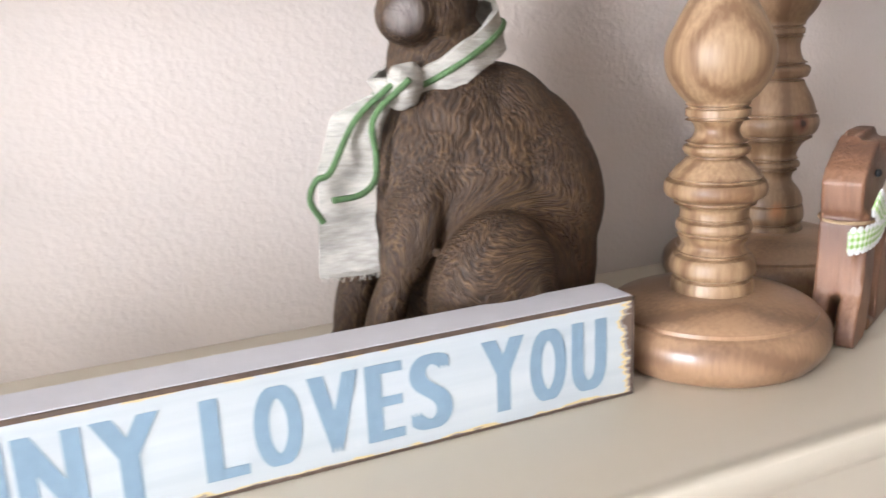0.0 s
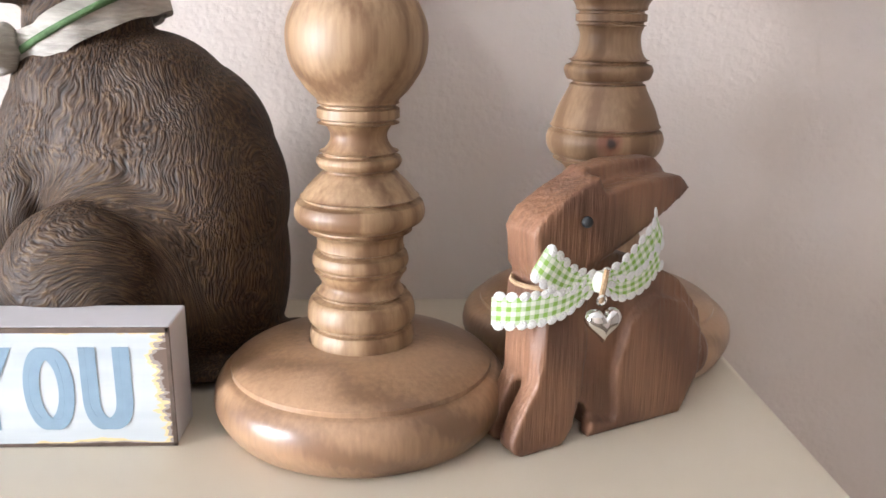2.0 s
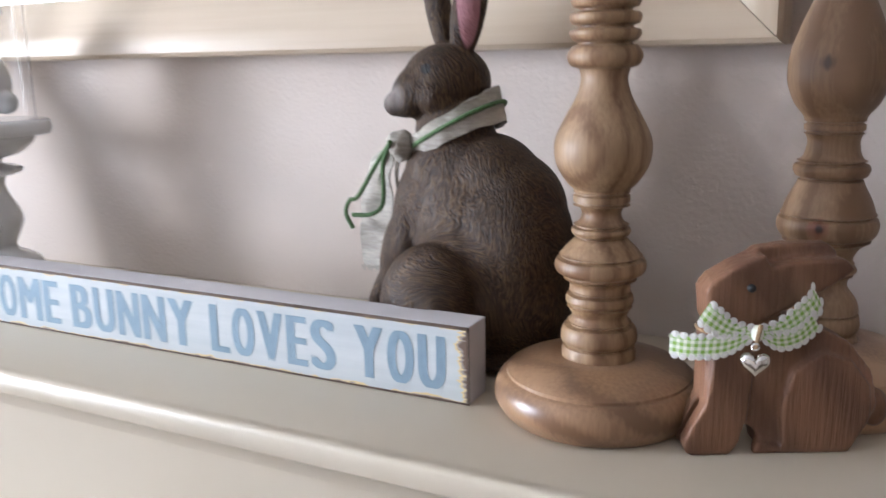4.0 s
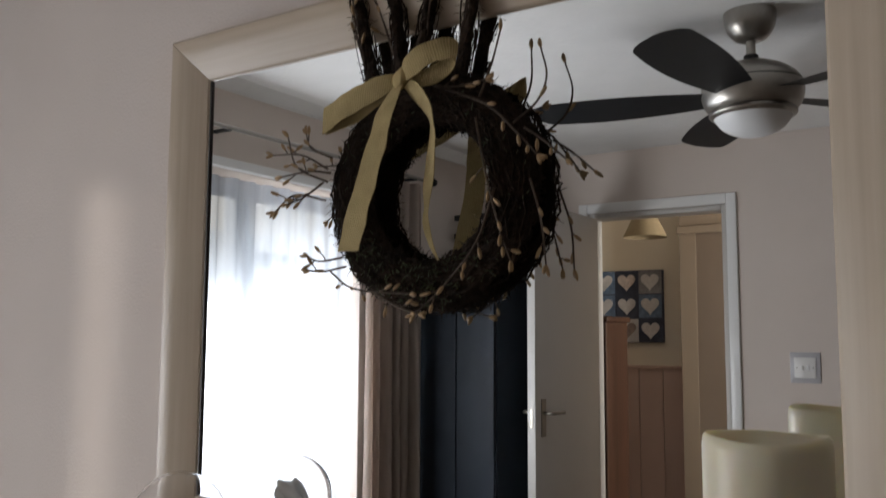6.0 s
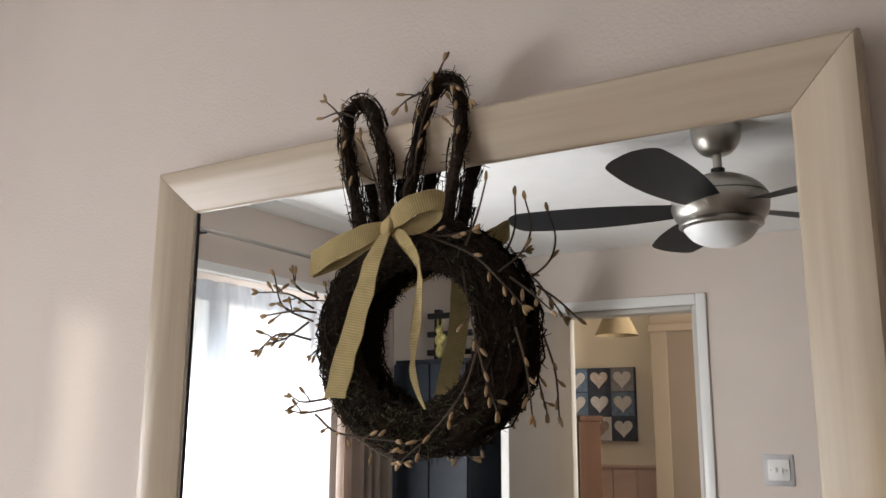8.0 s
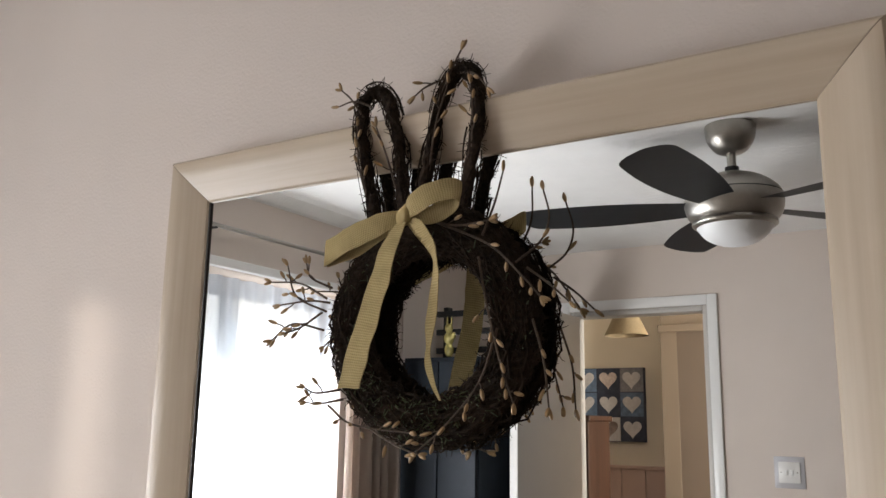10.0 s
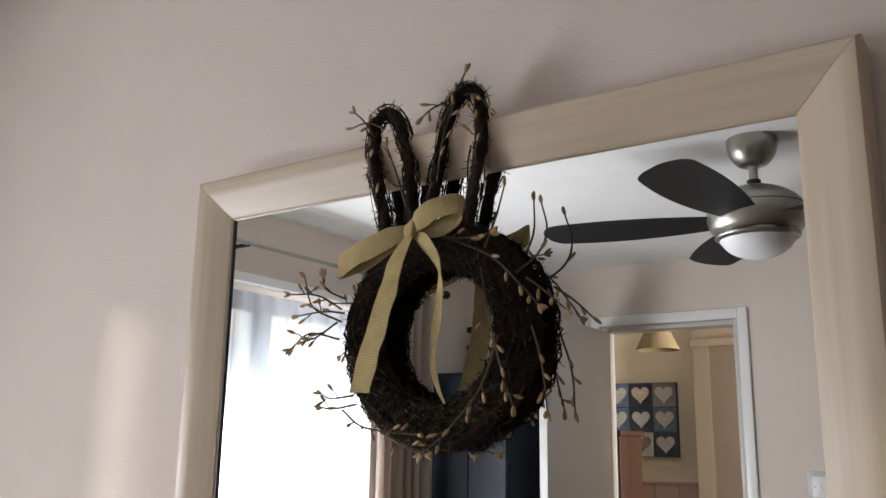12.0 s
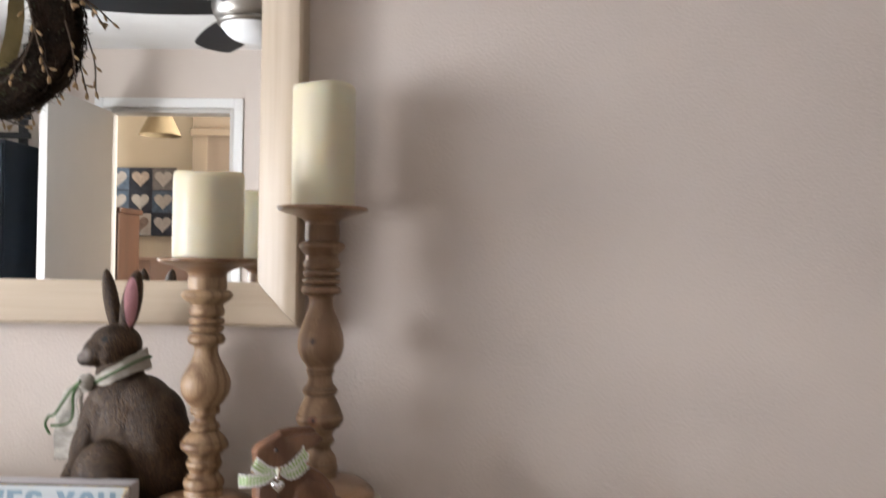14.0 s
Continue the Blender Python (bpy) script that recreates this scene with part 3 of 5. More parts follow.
def ribbon(pts, widths, across, thick=0.0007, n=8):
    """A cloth band along a spline; across: direction of its width at each given point. U runs along in metres, V across."""
    c = spline(pts, n)
    ac = spline(across, n)
    w = [x[0] for x in spline([(x, 0, 0) for x in widths], n)]
    bm = bmesh.new()
    uv = bm.loops.layers.uv.new("UVMap")
    ks = (-1, -0.5, 0, 0.5, 1)
    s, run, rows = 0.0, [], []
    for i, p in enumerate(c):
        if i:
            s += (p - c[i - 1]).length
        run.append(s)
        d = (c[min(i + 1, len(c) - 1)] - c[max(i - 1, 0)]).normalized()
        a = ac[i].normalized()
        nrm = d.cross(a).normalized()
        rows.append([[bm.verts.new(p + a * (w[i] / 2 * k) + nrm * (thick * side)) for k in ks] for side in (0.5, -0.5)])

    def quad(v, uvs):
        f = bm.faces.new(v)
        for l, q in zip(f.loops, uvs):
            l[uv].uv = q

    for i in range(len(rows) - 1):
        for side in (0, 1):
            for k in range(4):
                v = (rows[i][side][k], rows[i + 1][side][k], rows[i + 1][side][k + 1], rows[i][side][k + 1])
                q = ((run[i], k / 4), (run[i + 1], k / 4), (run[i + 1], (k + 1) / 4), (run[i], (k + 1) / 4))
                quad(v if side else v[::-1], q if side else q[::-1])
        for k in (0, 4):
            quad((rows[i][0][k], rows[i + 1][0][k], rows[i + 1][1][k], rows[i][1][k]), ((run[i], k / 4),) * 4)
    for i in (0, len(rows) - 1):
        for k in range(4):
            quad((rows[i][0][k], rows[i][0][k + 1], rows[i][1][k + 1], rows[i][1][k]), ((run[i], k / 4),) * 4)
    bmesh.ops.recalc_face_normals(bm, faces=bm.faces)
    return bm


def fused(ob, voxel, smooth, factor=0.5):
    """Fuses overlapping solids of one mesh into a single skin and softens it."""
    r = ob.modifiers.new("fuse", "REMESH")
    r.mode, r.voxel_size, r.use_smooth_shade = "VOXEL", voxel, True
    s = ob.modifiers.new("soften", "SMOOTH")
    s.iterations, s.factor = smooth, factor
    return ob


# ---- the room ----
XL, XR, YF, ZC = -2.08, 2.3, -3.24, 2.33
W0, W1, WS, WH = -0.70, -2.12, 0.66, 2.0
D0, D1, DH = -1.52, -0.835, 2.024


def setting(name, bm, mat, label, category, smooth=None):
    return tagged(part(name, bm, mat, smooth=smooth), label, category, kind="structure")


setting("wall_north", boxed(XL - 0.25, XR + 0.12, 0.0, 0.12, 0, ZC), "wall", "off-white emulsioned plaster wall with fine roller texture", "wall")
b = bmesh.new()
box(b, XL - 0.25, XL, W0, 0.0, 0, ZC)
box(b, XL - 0.25, XL, YF - 0.12, W1, 0, ZC)
box(b, XL - 0.25, XL, W1, W0, 0, WS)
box(b, XL - 0.25, XL, W1, W0, WH, ZC)
setting("wall_west", b, "wall", "off-white wall around the wide window opening", "wall")
b = bmesh.new()
box(b, XL, D0, YF - 0.12, YF, 0, ZC)
box(b, D1, XR, YF - 0.12, YF, 0, ZC)
box(b, D0, D1, YF - 0.12, YF, DH, ZC)
setting("wall_south", b, "wall", "off-white wall with an open doorway", "wall")
# the east wall is never in view; its dark colour lowers the room's bounce
setting("wall_east", boxed(XR, XR + 0.12, -4.3, 0.0, 0, ZC), "east", "unseen side wall, darkened to cut bounced light", "wall")
setting("floor", boxed(XL - 0.25, XR + 0.12, -4.3, 0.12, -0.1, 0.0), "carpet", "beige carpeted floor", "floor")
setting("ceiling", boxed(XL - 0.25, XR + 0.12, -4.3, 0.12, ZC, ZC + 0.1), "ceiling", "white textured ceiling", "ceiling")
b = bmesh.new()
prism(b, [(0, 0), (0.045, 0), (0.030, -0.016), (0.012, -0.036), (0, -0.045)], Matrix.Translation((XL, 0, ZC)), -3.24)
setting("coving", b, "ceiling", "white coving along the ceiling above the window", "trim")

# window: upvc frame, mullion, panes, sill
win = thing("window_1", pose(XL - 0.16, 0, 0), "white framed window, bright daylight behind net curtain", "window", kind="structure")
for nm, a in (("frame_jamb", (-0.03, 0.03, W0 - 0.06, W0, WS, WH)), ("frame_jamb", (-0.03, 0.03, W1, W1 + 0.06, WS, WH)), ("frame_head", (-0.03, 0.03, W1, W0, WH - 0.06, WH)),
              ("frame_sill", (-0.03, 0.03, W1, W0, WS, WS + 0.06)), ("mullion", (-0.035, 0.035, -1.60, -1.53, WS, WH)), ("transom", (-0.03, 0.03, W1, -1.6, 1.70, 1.75))):
    part(nm, boxed(*a, bevel=0.006), "gloss", win, smooth=40)
for a in ((W1 + 0.06, -1.60, WS + 0.06, 1.70), (W1 + 0.06, -1.60, 1.75, WH - 0.06), (-1.53, W0 - 0.06, WS + 0.06, WH - 0.06)):
    p = part("pane", boxed(-0.004, 0.004, *a), "pane", win)
    p.visible_shadow = False
setting("window_sill", boxed(XL - 0.13, XL + 0.06, W1 - 0.03, W0 + 0.03, WS - 0.025, WS, bevel=0.006), "gloss", "white window sill", "sill", 40)

# outside
setting("ground", boxed(-60, XL - 0.3, -60, 40, -0.4, -0.15), "grass", "lawn outside the window", "ground")
far = thing("house", pose(-17, -6, -0.15), "pale brick house across the road with a slate roof", "house")
part("wall", boxed(-3, 3, -16, 20, 0, 2.9), "brick", far)
b = bmesh.new()
prism(b, [(-3.4, 2.9), (3.4, 2.9), (0, 4.3)], pose(0, -16.4, 0), 36.8)
part("roof", b, "roof", far)
for k in range(8):
    w = part("window", boxed(3.0, 3.06, -13 + 4 * k, -11.4 + 4 * k, 1.0, 2.2), "gloss", far)
    part("pane", boxed(3.06, 3.08, -12.9 + 4 * k, -11.5 + 4 * k, 1.1, 2.1), "ink", w)


# curtains
def cloth(name, x, y0, y1, z0, z1, amp, waves, mat, seed, thick=0.0):
    rnd = random.Random(seed)
    bm = bmesh.new()
    n, rows = waves * 10, 8
    ph = [rnd.uniform(-0.5, 0.5) for _ in range(rows + 1)]
    g = []
    for j in range(rows + 1):
        z = z1 + (z0 - z1) * j / rows
        g.append([bm.verts.new((x + amp * (0.55 + 0.45 * j / rows) * (math.sin(2 * math.pi * waves * i / n + 0.25 * ph[j]) + 0.35 * math.sin(2 * math.pi * waves * 0.37 * i / n + seed)), y0 + (y1 - y0) * i / n + 0.006 * math.sin(4 * math.pi * waves * i / n), z)) for i in range(n + 1)])
    for a, c in zip(g, g[1:]):
        for i in range(n):
            bm.faces.new((a[i], a[i + 1], c[i + 1], c[i]))
    if thick:
        bmesh.ops.solidify(bm, geom=bm.faces[:], thickness=thick)
    return bm


net = tagged(part("net_curtain", cloth("net", XL - 0.03, -0.775, W1 + 0.01, WS + 0.02, WH - 0.02, 0.018, 15, "net", 3), "net", smooth=80), "sheer white net curtain hanging in the window", "curtain")
rail = thing("curtain_track", pose(XL, 0, 0), "white curtain track above the window", "curtain rail")
part("rail", boxed(0.0, 0.03, W1 - 0.35, W0 + 0.1, WH + 0.0, WH + 0.035, bevel=0.004), "gloss", rail)
pole = thing("curtain_pole", pose(XL + 0.075, 0, 2.13), "thin grey metal curtain pole on brackets", "curtain pole")
part("rod", tube(bmesh.new(), [Vector((0, W1 - 0.42, 0)), Vector((0, -0.25, 0))], 0.008, seg=12), "nickel", pole, smooth=40)
part("finial", ellipsoid(bmesh.new(), (0, W1 - 0.44, 0), (0.02, 0.026, 0.02)), "black", pole, smooth=60)
for y in (W1 - 0.3, -1.3, -0.35):
    part("bracket", boxed(-0.075, 0.004, y - 0.006, y + 0.006, -0.012, 0.0), "black", pole)
tagged(part("curtain", cloth("drape", XL + 0.075, W1 + 0.06, W1 - 0.34, 0.04, 2.10, 0.035, 6, "curtain", 8, 0.003), "curtain", smooth=80), "beige curtain drawn to the side in soft folds", "curtain")

# doorway trim and leaf
arch = thing("door_1", pose(0, YF, 0), "white painted door frame around the open doorway", "door frame", kind="structure")
for nm, a in (("architrave", (D1, D1 + 0.046, 0.0, 0.016, 0, DH + 0.05)), ("architrave", (D0 - 0.046, D0, 0.0, 0.016, 0, DH + 0.05)), ("architrave", (D0, D1, 0.0, 0.016, DH, DH + 0.05)),
              ("lining", (D1 - 0.025, D1, -0.12, 0.0, 0, DH)), ("lining", (D0, D0 + 0.025, -0.12, 0.0, 0, DH)), ("lining", (D0 + 0.025, D1 - 0.025, -0.12, 0.0, DH - 0.025, DH))):
    # linings take the duller door colour to imitate white gloss in shade
    part(nm, boxed(*a, bevel=0.005), "door" if nm == "lining" else "gloss", arch, smooth=40)
leaf = thing("door_leaf", pose(D0 + 0.025, YF + 0.01, 0.008), "plain off-white door standing open into the room", "door")
part("panel", boxed(0, 0.038, 0.02, 0.70, 0, 1.985, bevel=0.003), "door", leaf, smooth=40)
h = part("handle_plate", boxed(0.038, 0.044, 0.61, 0.65, 0.98, 1.14, bevel=0.002), "brass", leaf, "metal handle plate")
part("lever", tube(bmesh.new(), spline([(0.044, 0.63, 1.08), (0.085, 0.63, 1.08), (0.09, 0.60, 1.08), (0.09, 0.53, 1.078)], 5), 0.008, seg=10), "brass", h, smooth=50)
h = part("handle_plate", boxed(-0.006, 0.0, 0.61, 0.65, 0.98, 1.14, bevel=0.002), "brass", leaf)
part("lever", tube(bmesh.new(), spline([(-0.006, 0.63, 1.08), (-0.05, 0.63, 1.08), (-0.055, 0.60, 1.08), (-0.055, 0.53, 1.078)], 5), 0.008, seg=10), "brass", h, smooth=50)
part("latch", boxed(0.012, 0.026, 0.698, 0.703, 1.02, 1.10), "brass", leaf)

sw = thing("light_switch", pose(-0.52, YF, 1.285), "white double light switch on a square surround", "light switch")
part("surround", boxed(-0.062, 0.062, 0, 0.006, -0.066, 0.066, bevel=0.003), "switch_grey", sw, smooth=40)
part("plate", boxed(-0.044, 0.044, 0.006, 0.012, -0.044, 0.044, bevel=0.003), "switch", sw, smooth=40)
for x in (-0.012, 0.012):
    part("rocker", boxed(x - 0.006, x + 0.006, 0.012, 0.017, -0.011, 0.011, bevel=0.002), "gloss", sw)
for x in (-0.033, 0.033):
    part("screw", tube(bmesh.new(), [Vector((x, 0.011, 0)), Vector((x, 0.0135, 0))], 0.003, seg=8), "brass", sw)

# hall beyond the door
HB = -4.09
b = bmesh.new()
box(b, -2.6, XR, HB - 0.1, HB, 0, ZC)
setting("hall_wall_back", b, "hall", "cream hall wall", "wall")
setting("hall_wall_side", boxed(-2.7, -2.6, HB - 0.1, YF - 0.12, 0, ZC), "hall", "cream hall wall", "wall")
b = bmesh.new()
box(b, -1.29, -1.20, HB, -3.96, 0, ZC)
box(b, -1.20, 0.4, HB, -3.96, 2.02, ZC)
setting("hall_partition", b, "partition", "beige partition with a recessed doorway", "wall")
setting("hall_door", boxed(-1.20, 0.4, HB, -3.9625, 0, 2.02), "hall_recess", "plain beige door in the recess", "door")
setting("hall_trim", boxed(-1.30, 0.4, -3.96, -3.940, 1.985, 2.025, bevel=0.004), "partition", "pale door head trim", "trim")
dado = thing("dado", pose(0, HB, 0), "pinkish tongue and groove dado panelling", "panelling", kind="structure")
for k in range(9):
    part("board", boxed(-2.58 + k * 0.143, -2.58 + k * 0.143 + 0.139, 0.0, 0.014, 0, 1.23, bevel=0.003), "dado", dado)
part("rail", boxed(-2.6, -1.29, 0.0, 0.024, 1.23, 1.25, bevel=0.004), "dado", dado)

chest = thing("tall_cabinet", pose(-1.60, -3.62, 0), "reddish stained pine cabinet in the hall", "cabinet")
part("body", boxed(-0.22, 0.075, -0.14, 0.16, 0, 1.49, bevel=0.004), "pine", chest)
part("cornice", boxed(-0.235, 0.09, -0.155, 0.175, 1.49, 1.52, bevel=0.008), "pine", chest)


def heart(bm, cx, cz, size, y, depth):
    o = []
    for k in range(28):
        t = 2 * math.pi * k / 28
        o.append((cx + size * 16 * math.sin(t) ** 3 / 32, cz + size * (13 * math.cos(t) - 5 * math.cos(2 * t) - 2 * math.cos(3 * t) - math.cos(4 * t)) / 32))
    return prism(bm, o, Matrix.Translation((0, y, 0)), depth)


pic = thing("canvas_picture", pose(-1.64, HB, 1.38), "square canvas of nine blue-grey tiles with hearts", "picture")
part("canvas", boxed(-0.213, 0.213, 0, 0.03, 0, 0.42), "ink", pic)
tiles = (("ink", "ink_pale"), ("ink_pale", "ink_brown"), ("ink_pale", "ink_warm"), ("ink_blue", "ink_pale"), ("ink", "ink_pale"), ("ink_blue", "ink_pale"), ("ink_grey", "ink_pale"), ("ink", "ink_warm"), ("ink_blue", "ink_pale"))
for k, (bg, fg) in enumerate(tiles):
    cx, cz = 0.141 - 0.141 * (k % 3), 0.07 + 0.14 * (k // 3)
    t = part("tile", boxed(cx - 0.068, cx + 0.068, 0.03, 0.034, cz - 0.067, cz + 0.067), bg, pic)
    if fg:
        part("heart", heart(bmesh.new(), cx, cz + 0.005, 0.108, 0.034, 0.004), fg, t)

pend = thing("pendant_lamp", pose(-1.40, -3.72, ZC), "cream pleated cone shade hanging from the hall ceiling", "ceiling lamp")
s = part("shade", lathe([(-0.380, 0.118), (-0.222, 0.042), (-0.222, 0.038), (-0.380, 0.113)], 32, close=False), "shade", pend, smooth=50)
part("flex", tube(bmesh.new(), [Vector((0, 0, 0)), Vector((0, 0, -0.27))], 0.004), "gloss", pend)
part("ceiling_rose", lathe([(-0.025, 0.02), (-0.012, 0.04), (0, 0.045)], 20), "gloss", pend, smooth=40)
part("holder", lathe([(-0.33, 0.012), (-0.29, 0.018), (-0.265, 0.014)], 16), "gloss", pend, smooth=40)

# dark cabinet, wall rack and small figure
cab = thing("dark_cabinet", pose(-1.86, -2.86, 0), "tall navy cabinet in the corner beside the curtain", "cabinet")
part("body", boxed(-0.20, 0.20, -0.36, 0.30, 0.05, 1.76, bevel=0.004), "navy", cab)
part("door", boxed(-0.195, -0.003, 0.30, 0.32, 0.08, 1.74, bevel=0.003), "navy", cab)
part("door", boxed(0.003, 0.195, 0.30, 0.32, 0.08, 1.74, bevel=0.003), "navy", cab)
part("plinth", boxed(-0.19, 0.19, -0.36, 0.28, 0, 0.05), "black", cab)
rack = thing("slatted_rack", pose(-1.88, -2.86, 1.76), "black slatted rack standing on top of the navy cabinet", "rack")
for z in (0.04, 0.13, 0.22):
    part("slat", boxed(-0.17, 0.19, 0.020, 0.045, z, z + 0.028, bevel=0.003), "black", rack)
for x in (-0.13, 0.14):
    part("upright", boxed(x - 0.015, x + 0.015, -0.02, 0.020, 0.0, 0.27, bevel=0.003), "black", rack)
dark = thing("bookcase", pose(-1.585, -3.02, 0), "narrow black bookcase behind the open door", "bookcase")
part("body", boxed(-0.07, 0.07, -0.18, 0.16, 0, 1.74, bevel=0.004), "black", dark)
fig = bmesh.new()
for c, r in (((0, 0, 0.035), (0.022, 0.02, 0.035)), ((0, 0, 0.09), (0.026, 0.022, 0.03)), ((0.0, 0.005, 0.135), (0.02, 0.019, 0.021)), ((-0.012, 0, 0.168), (0.006, 0.005, 0.026)), ((0.012, 0, 0.168), (0.006, 0.005, 0.026)), ((0.026, 0.01, 0.1), (0.014, 0.014, 0.018))):
    ellipsoid(fig, c, r)
ob = tagged(part("bunny_figurine", fig, "figure_green"), "small green and yellow glazed bunny figurine on the cabinet", "figurine")
ob.matrix_world = pose(-1.845, -2.605, 1.76)
fused(ob, 0.004, 3)

# ceiling fan
fan = thing("ceiling_fan", pose(-0.350, -1.715, ZC), "brushed nickel ceiling fan with black blades and opal light", "ceiling fan")
part("canopy", lathe(rounded([(-0.085, 0.022), (-0.075, 0.045), (-0.045, 0.066), (-0.01, 0.072), (0.0, 0.072)])), "nickel", fan, smooth=50)
part("down_rod", tube(bmesh.new(), [Vector((0, 0, -0.155)), Vector((0, 0, -0.07))], 0.013, seg=14), "nickel", fan, smooth=40)
part("collar", lathe([(-0.150, 0.02), (-0.125, 0.02)], 16), "black", fan, smooth=40)
part("motor_housing", lathe(rounded([(-0.286, 0.112), (-0.271, 0.128), (-0.236, 0.138), (-0.201, 0.131), (-0.171, 0.10), (-0.149, 0.055), (-0.144, 0.02)])), "nickel", fan, smooth=50)
part("band", lathe([(-0.208, 0.1335), (-0.212, 0.1365), (-0.216, 0.1335)], 48, close=False), "black", fan)
part("light_ring", lathe(rounded([(-0.304, 0.108), (-0.296, 0.118), (-0.286, 0.116)])), "nickel", fan, smooth=50)
part("opal_bowl", lathe(rounded([(-0.358, 0.004), (-0.352, 0.045), (-0.333, 0.082), (-0.304, 0.105)])), "opal", fan, "white opal glass bowl", smooth=60)
bl = bmesh.new()
o = []
n = 48
for k in range(n + 1):
    t = k / n
    o.append((0.10 + 0.53 * t, (0.030 + 0.062 * math.sin(math.pi * min(1, t * 0.62 + 0.12))) * (1 if t < 0.9 else math.sqrt(max(0.0, 1 - ((t - 0.9) / 0.101) ** 2)))))
out = o + [(x, -0.75 * w) for x, w in reversed(o)]
va = [bl.verts.new((x, w, 0.004 - 0.17 * w)) for x, w in out]
bl.faces.new(va)
bmesh.ops.solidify(bl, geom=bl.faces[:], thickness=0.006)
first = None
for k in range(5):
    m = pose(0, 0, -0.246, 0, 0, -121 + 72 * k)
    if first is None:
        first = part("blade", bl, "blade", fan, "black blade")
        first.matrix_local = m
    else:
        share("blade", first, m, fan)["label"] = "black blade"

# ---- the mantel shelf ----
SZ, SX0, SX1, SY = 0.93, -1.16, 0.269, -0.270
man = thing("mantelpiece", pose(0, 0, 0), "cream painted mantelpiece with a moulded shelf edge", "mantelpiece", kind="")
# shelf: a moulding swept round front and ends
prof = [(0.0, 0.0), (0.004, -0.0015), (0.0075, -0.006), (0.009, -0.012), (0.0075, -0.018), (0.003, -0.021), (-0.004, -0.023), (-0.006, -0.027), (-0.012, -0.031), (-0.022, -0.034), (-0.027, -0.040), (-0.029, -0.050)]
b = bmesh.new()
loops = []
for off, dz in prof:
    o = off - 0.004
    loops.append([b.verts.new(v) for v in ((SX0 - o, -0.0005, SZ + dz), (SX0 - o, SY - o, SZ + dz), (SX1 + o, SY - o, SZ + dz), (SX1 + o, -0.0005, SZ + dz))])
for a, c in zip(loops, loops[1:]):
    for k in range(3):
        b.faces.new((a[k], c[k], c[k + 1], a[k + 1]))
b.faces.new(loops[0])
b.faces.new(list(reversed(loops[-1])))
for a, c in zip(loops, loops[1:]):
    b.faces.new((a[3], c[3], c[0], a[0]))
bmesh.ops.recalc_face_normals(b, faces=b.faces)
part("shelf", b, "shelf", man, "cream satin shelf with rounded nosing", smooth=35)
part("frieze", boxed(SX0 + 0.04, SX1 - 0.04, -0.235, -0.0005, 0.70, 0.882, bevel=0.003), "shelf", man)
for x in (SX0 + 0.04, SX1 - 0.20):
    part("pilaster", boxed(x, x + 0.16, -0.225, -0.0005, 0.0, 0.698, bevel=0.003), "shelf", man)

# ---- mirror ----
mir = thing("wall_mirror", pose(0, 0, 0), "rectangular mirror in a wide pale oak frame hung on the wall", "mirror")
IX0, IX1, IZ0, IZ1 = -0.635, 0.1035, 1.2165, 1.7435
OX0, OX1, OZ0, OZ1 = -0.695, 0.1640, 1.1570, 1.8020
YG = -0.024
part("glass", boxed(IX0 - 0.01, IX1 + 0.01, YG, YG + 0.004, IZ0 - 0.01, IZ1 + 0.01), "mirror", mir, "silvered mirror glass")


def mitre(name, ix, iz, ox, oz, mat):
    """One mitred length of frame: inner lip, face rising to the outer edge, side back to the wall."""
    bm = bmesh.new()
    rows = []
    for e in (0, 1):
        I, O = Vector((ix[e], 0, iz[e])), Vector((ox[e], 0, oz[e]))
        row = []
        for f, y in ((0.0, YG - 0.0005), (0.0, -0.0265), (0.04, -0.0285), (0.30, -0.0345), (0.60, -0.0412), (0.82, -0.0448), (0.92, -0.0446), (0.98, -0.0415), (1.0, -0.036), (1.0, -0.001)):
            p = I.lerp(O, f)
            row.append(bm.verts.new((p.x, y, p.z)))
        rows.append(row)
    k = len(rows[0])
    for i in range(k):
        bm.faces.new((rows[0][i], rows[0][(i + 1) % k], rows[1][(i + 1) % k], rows[1][i]))
    bm.faces.new(rows[0])
    bm.faces.new(list(reversed(rows[1])))
    bmesh.ops.recalc_face_normals(bm, faces=bm.faces)
    return part(name, bm, mat, mir, smooth=18)


g = 0.0004
mitre("frame_rail", (IX0 + g, IX1 - g), (IZ1, IZ1), (OX0 + g, OX1 - g), (OZ1, OZ1), "oak")
mitre("frame_rail", (IX0 + g, IX1 - g), (IZ0, IZ0), (OX0 + g, OX1 - g), (OZ0, OZ0), "oak")
mitre("frame_stile", (IX0, IX0), (IZ0 + g, IZ1 - g), (OX0, OX0), (OZ0 + g, OZ1 - g), "oak_up")
mitre("frame_stile", (IX1, IX1), (IZ0 + g, IZ1 - g), (OX1, OX1), (OZ0 + g, OZ1 - g), "oak_up")

# near-black strip paints the shade line along the left stile's inner edge
part("inner_lip", boxed(IX0, IX0 + 0.0022, -0.0268, YG - 0.0004, IZ0 + 0.001, IZ1 - 0.001), "lip", mir, "dark strip standing in for shade at the frame's inner edge")

# ---- candlesticks and candles ----
def grooved(profile, cuts):
    """Adds narrow V cuts at the given heights to finished (z, r) rows."""
    rows = list(profile)
    for z in cuts:
        r = np.interp(z, [q[0] for q in rows], [q[1] for q in rows])
        rows = [q for q in rows if abs(q[0] - z) > 0.0011]
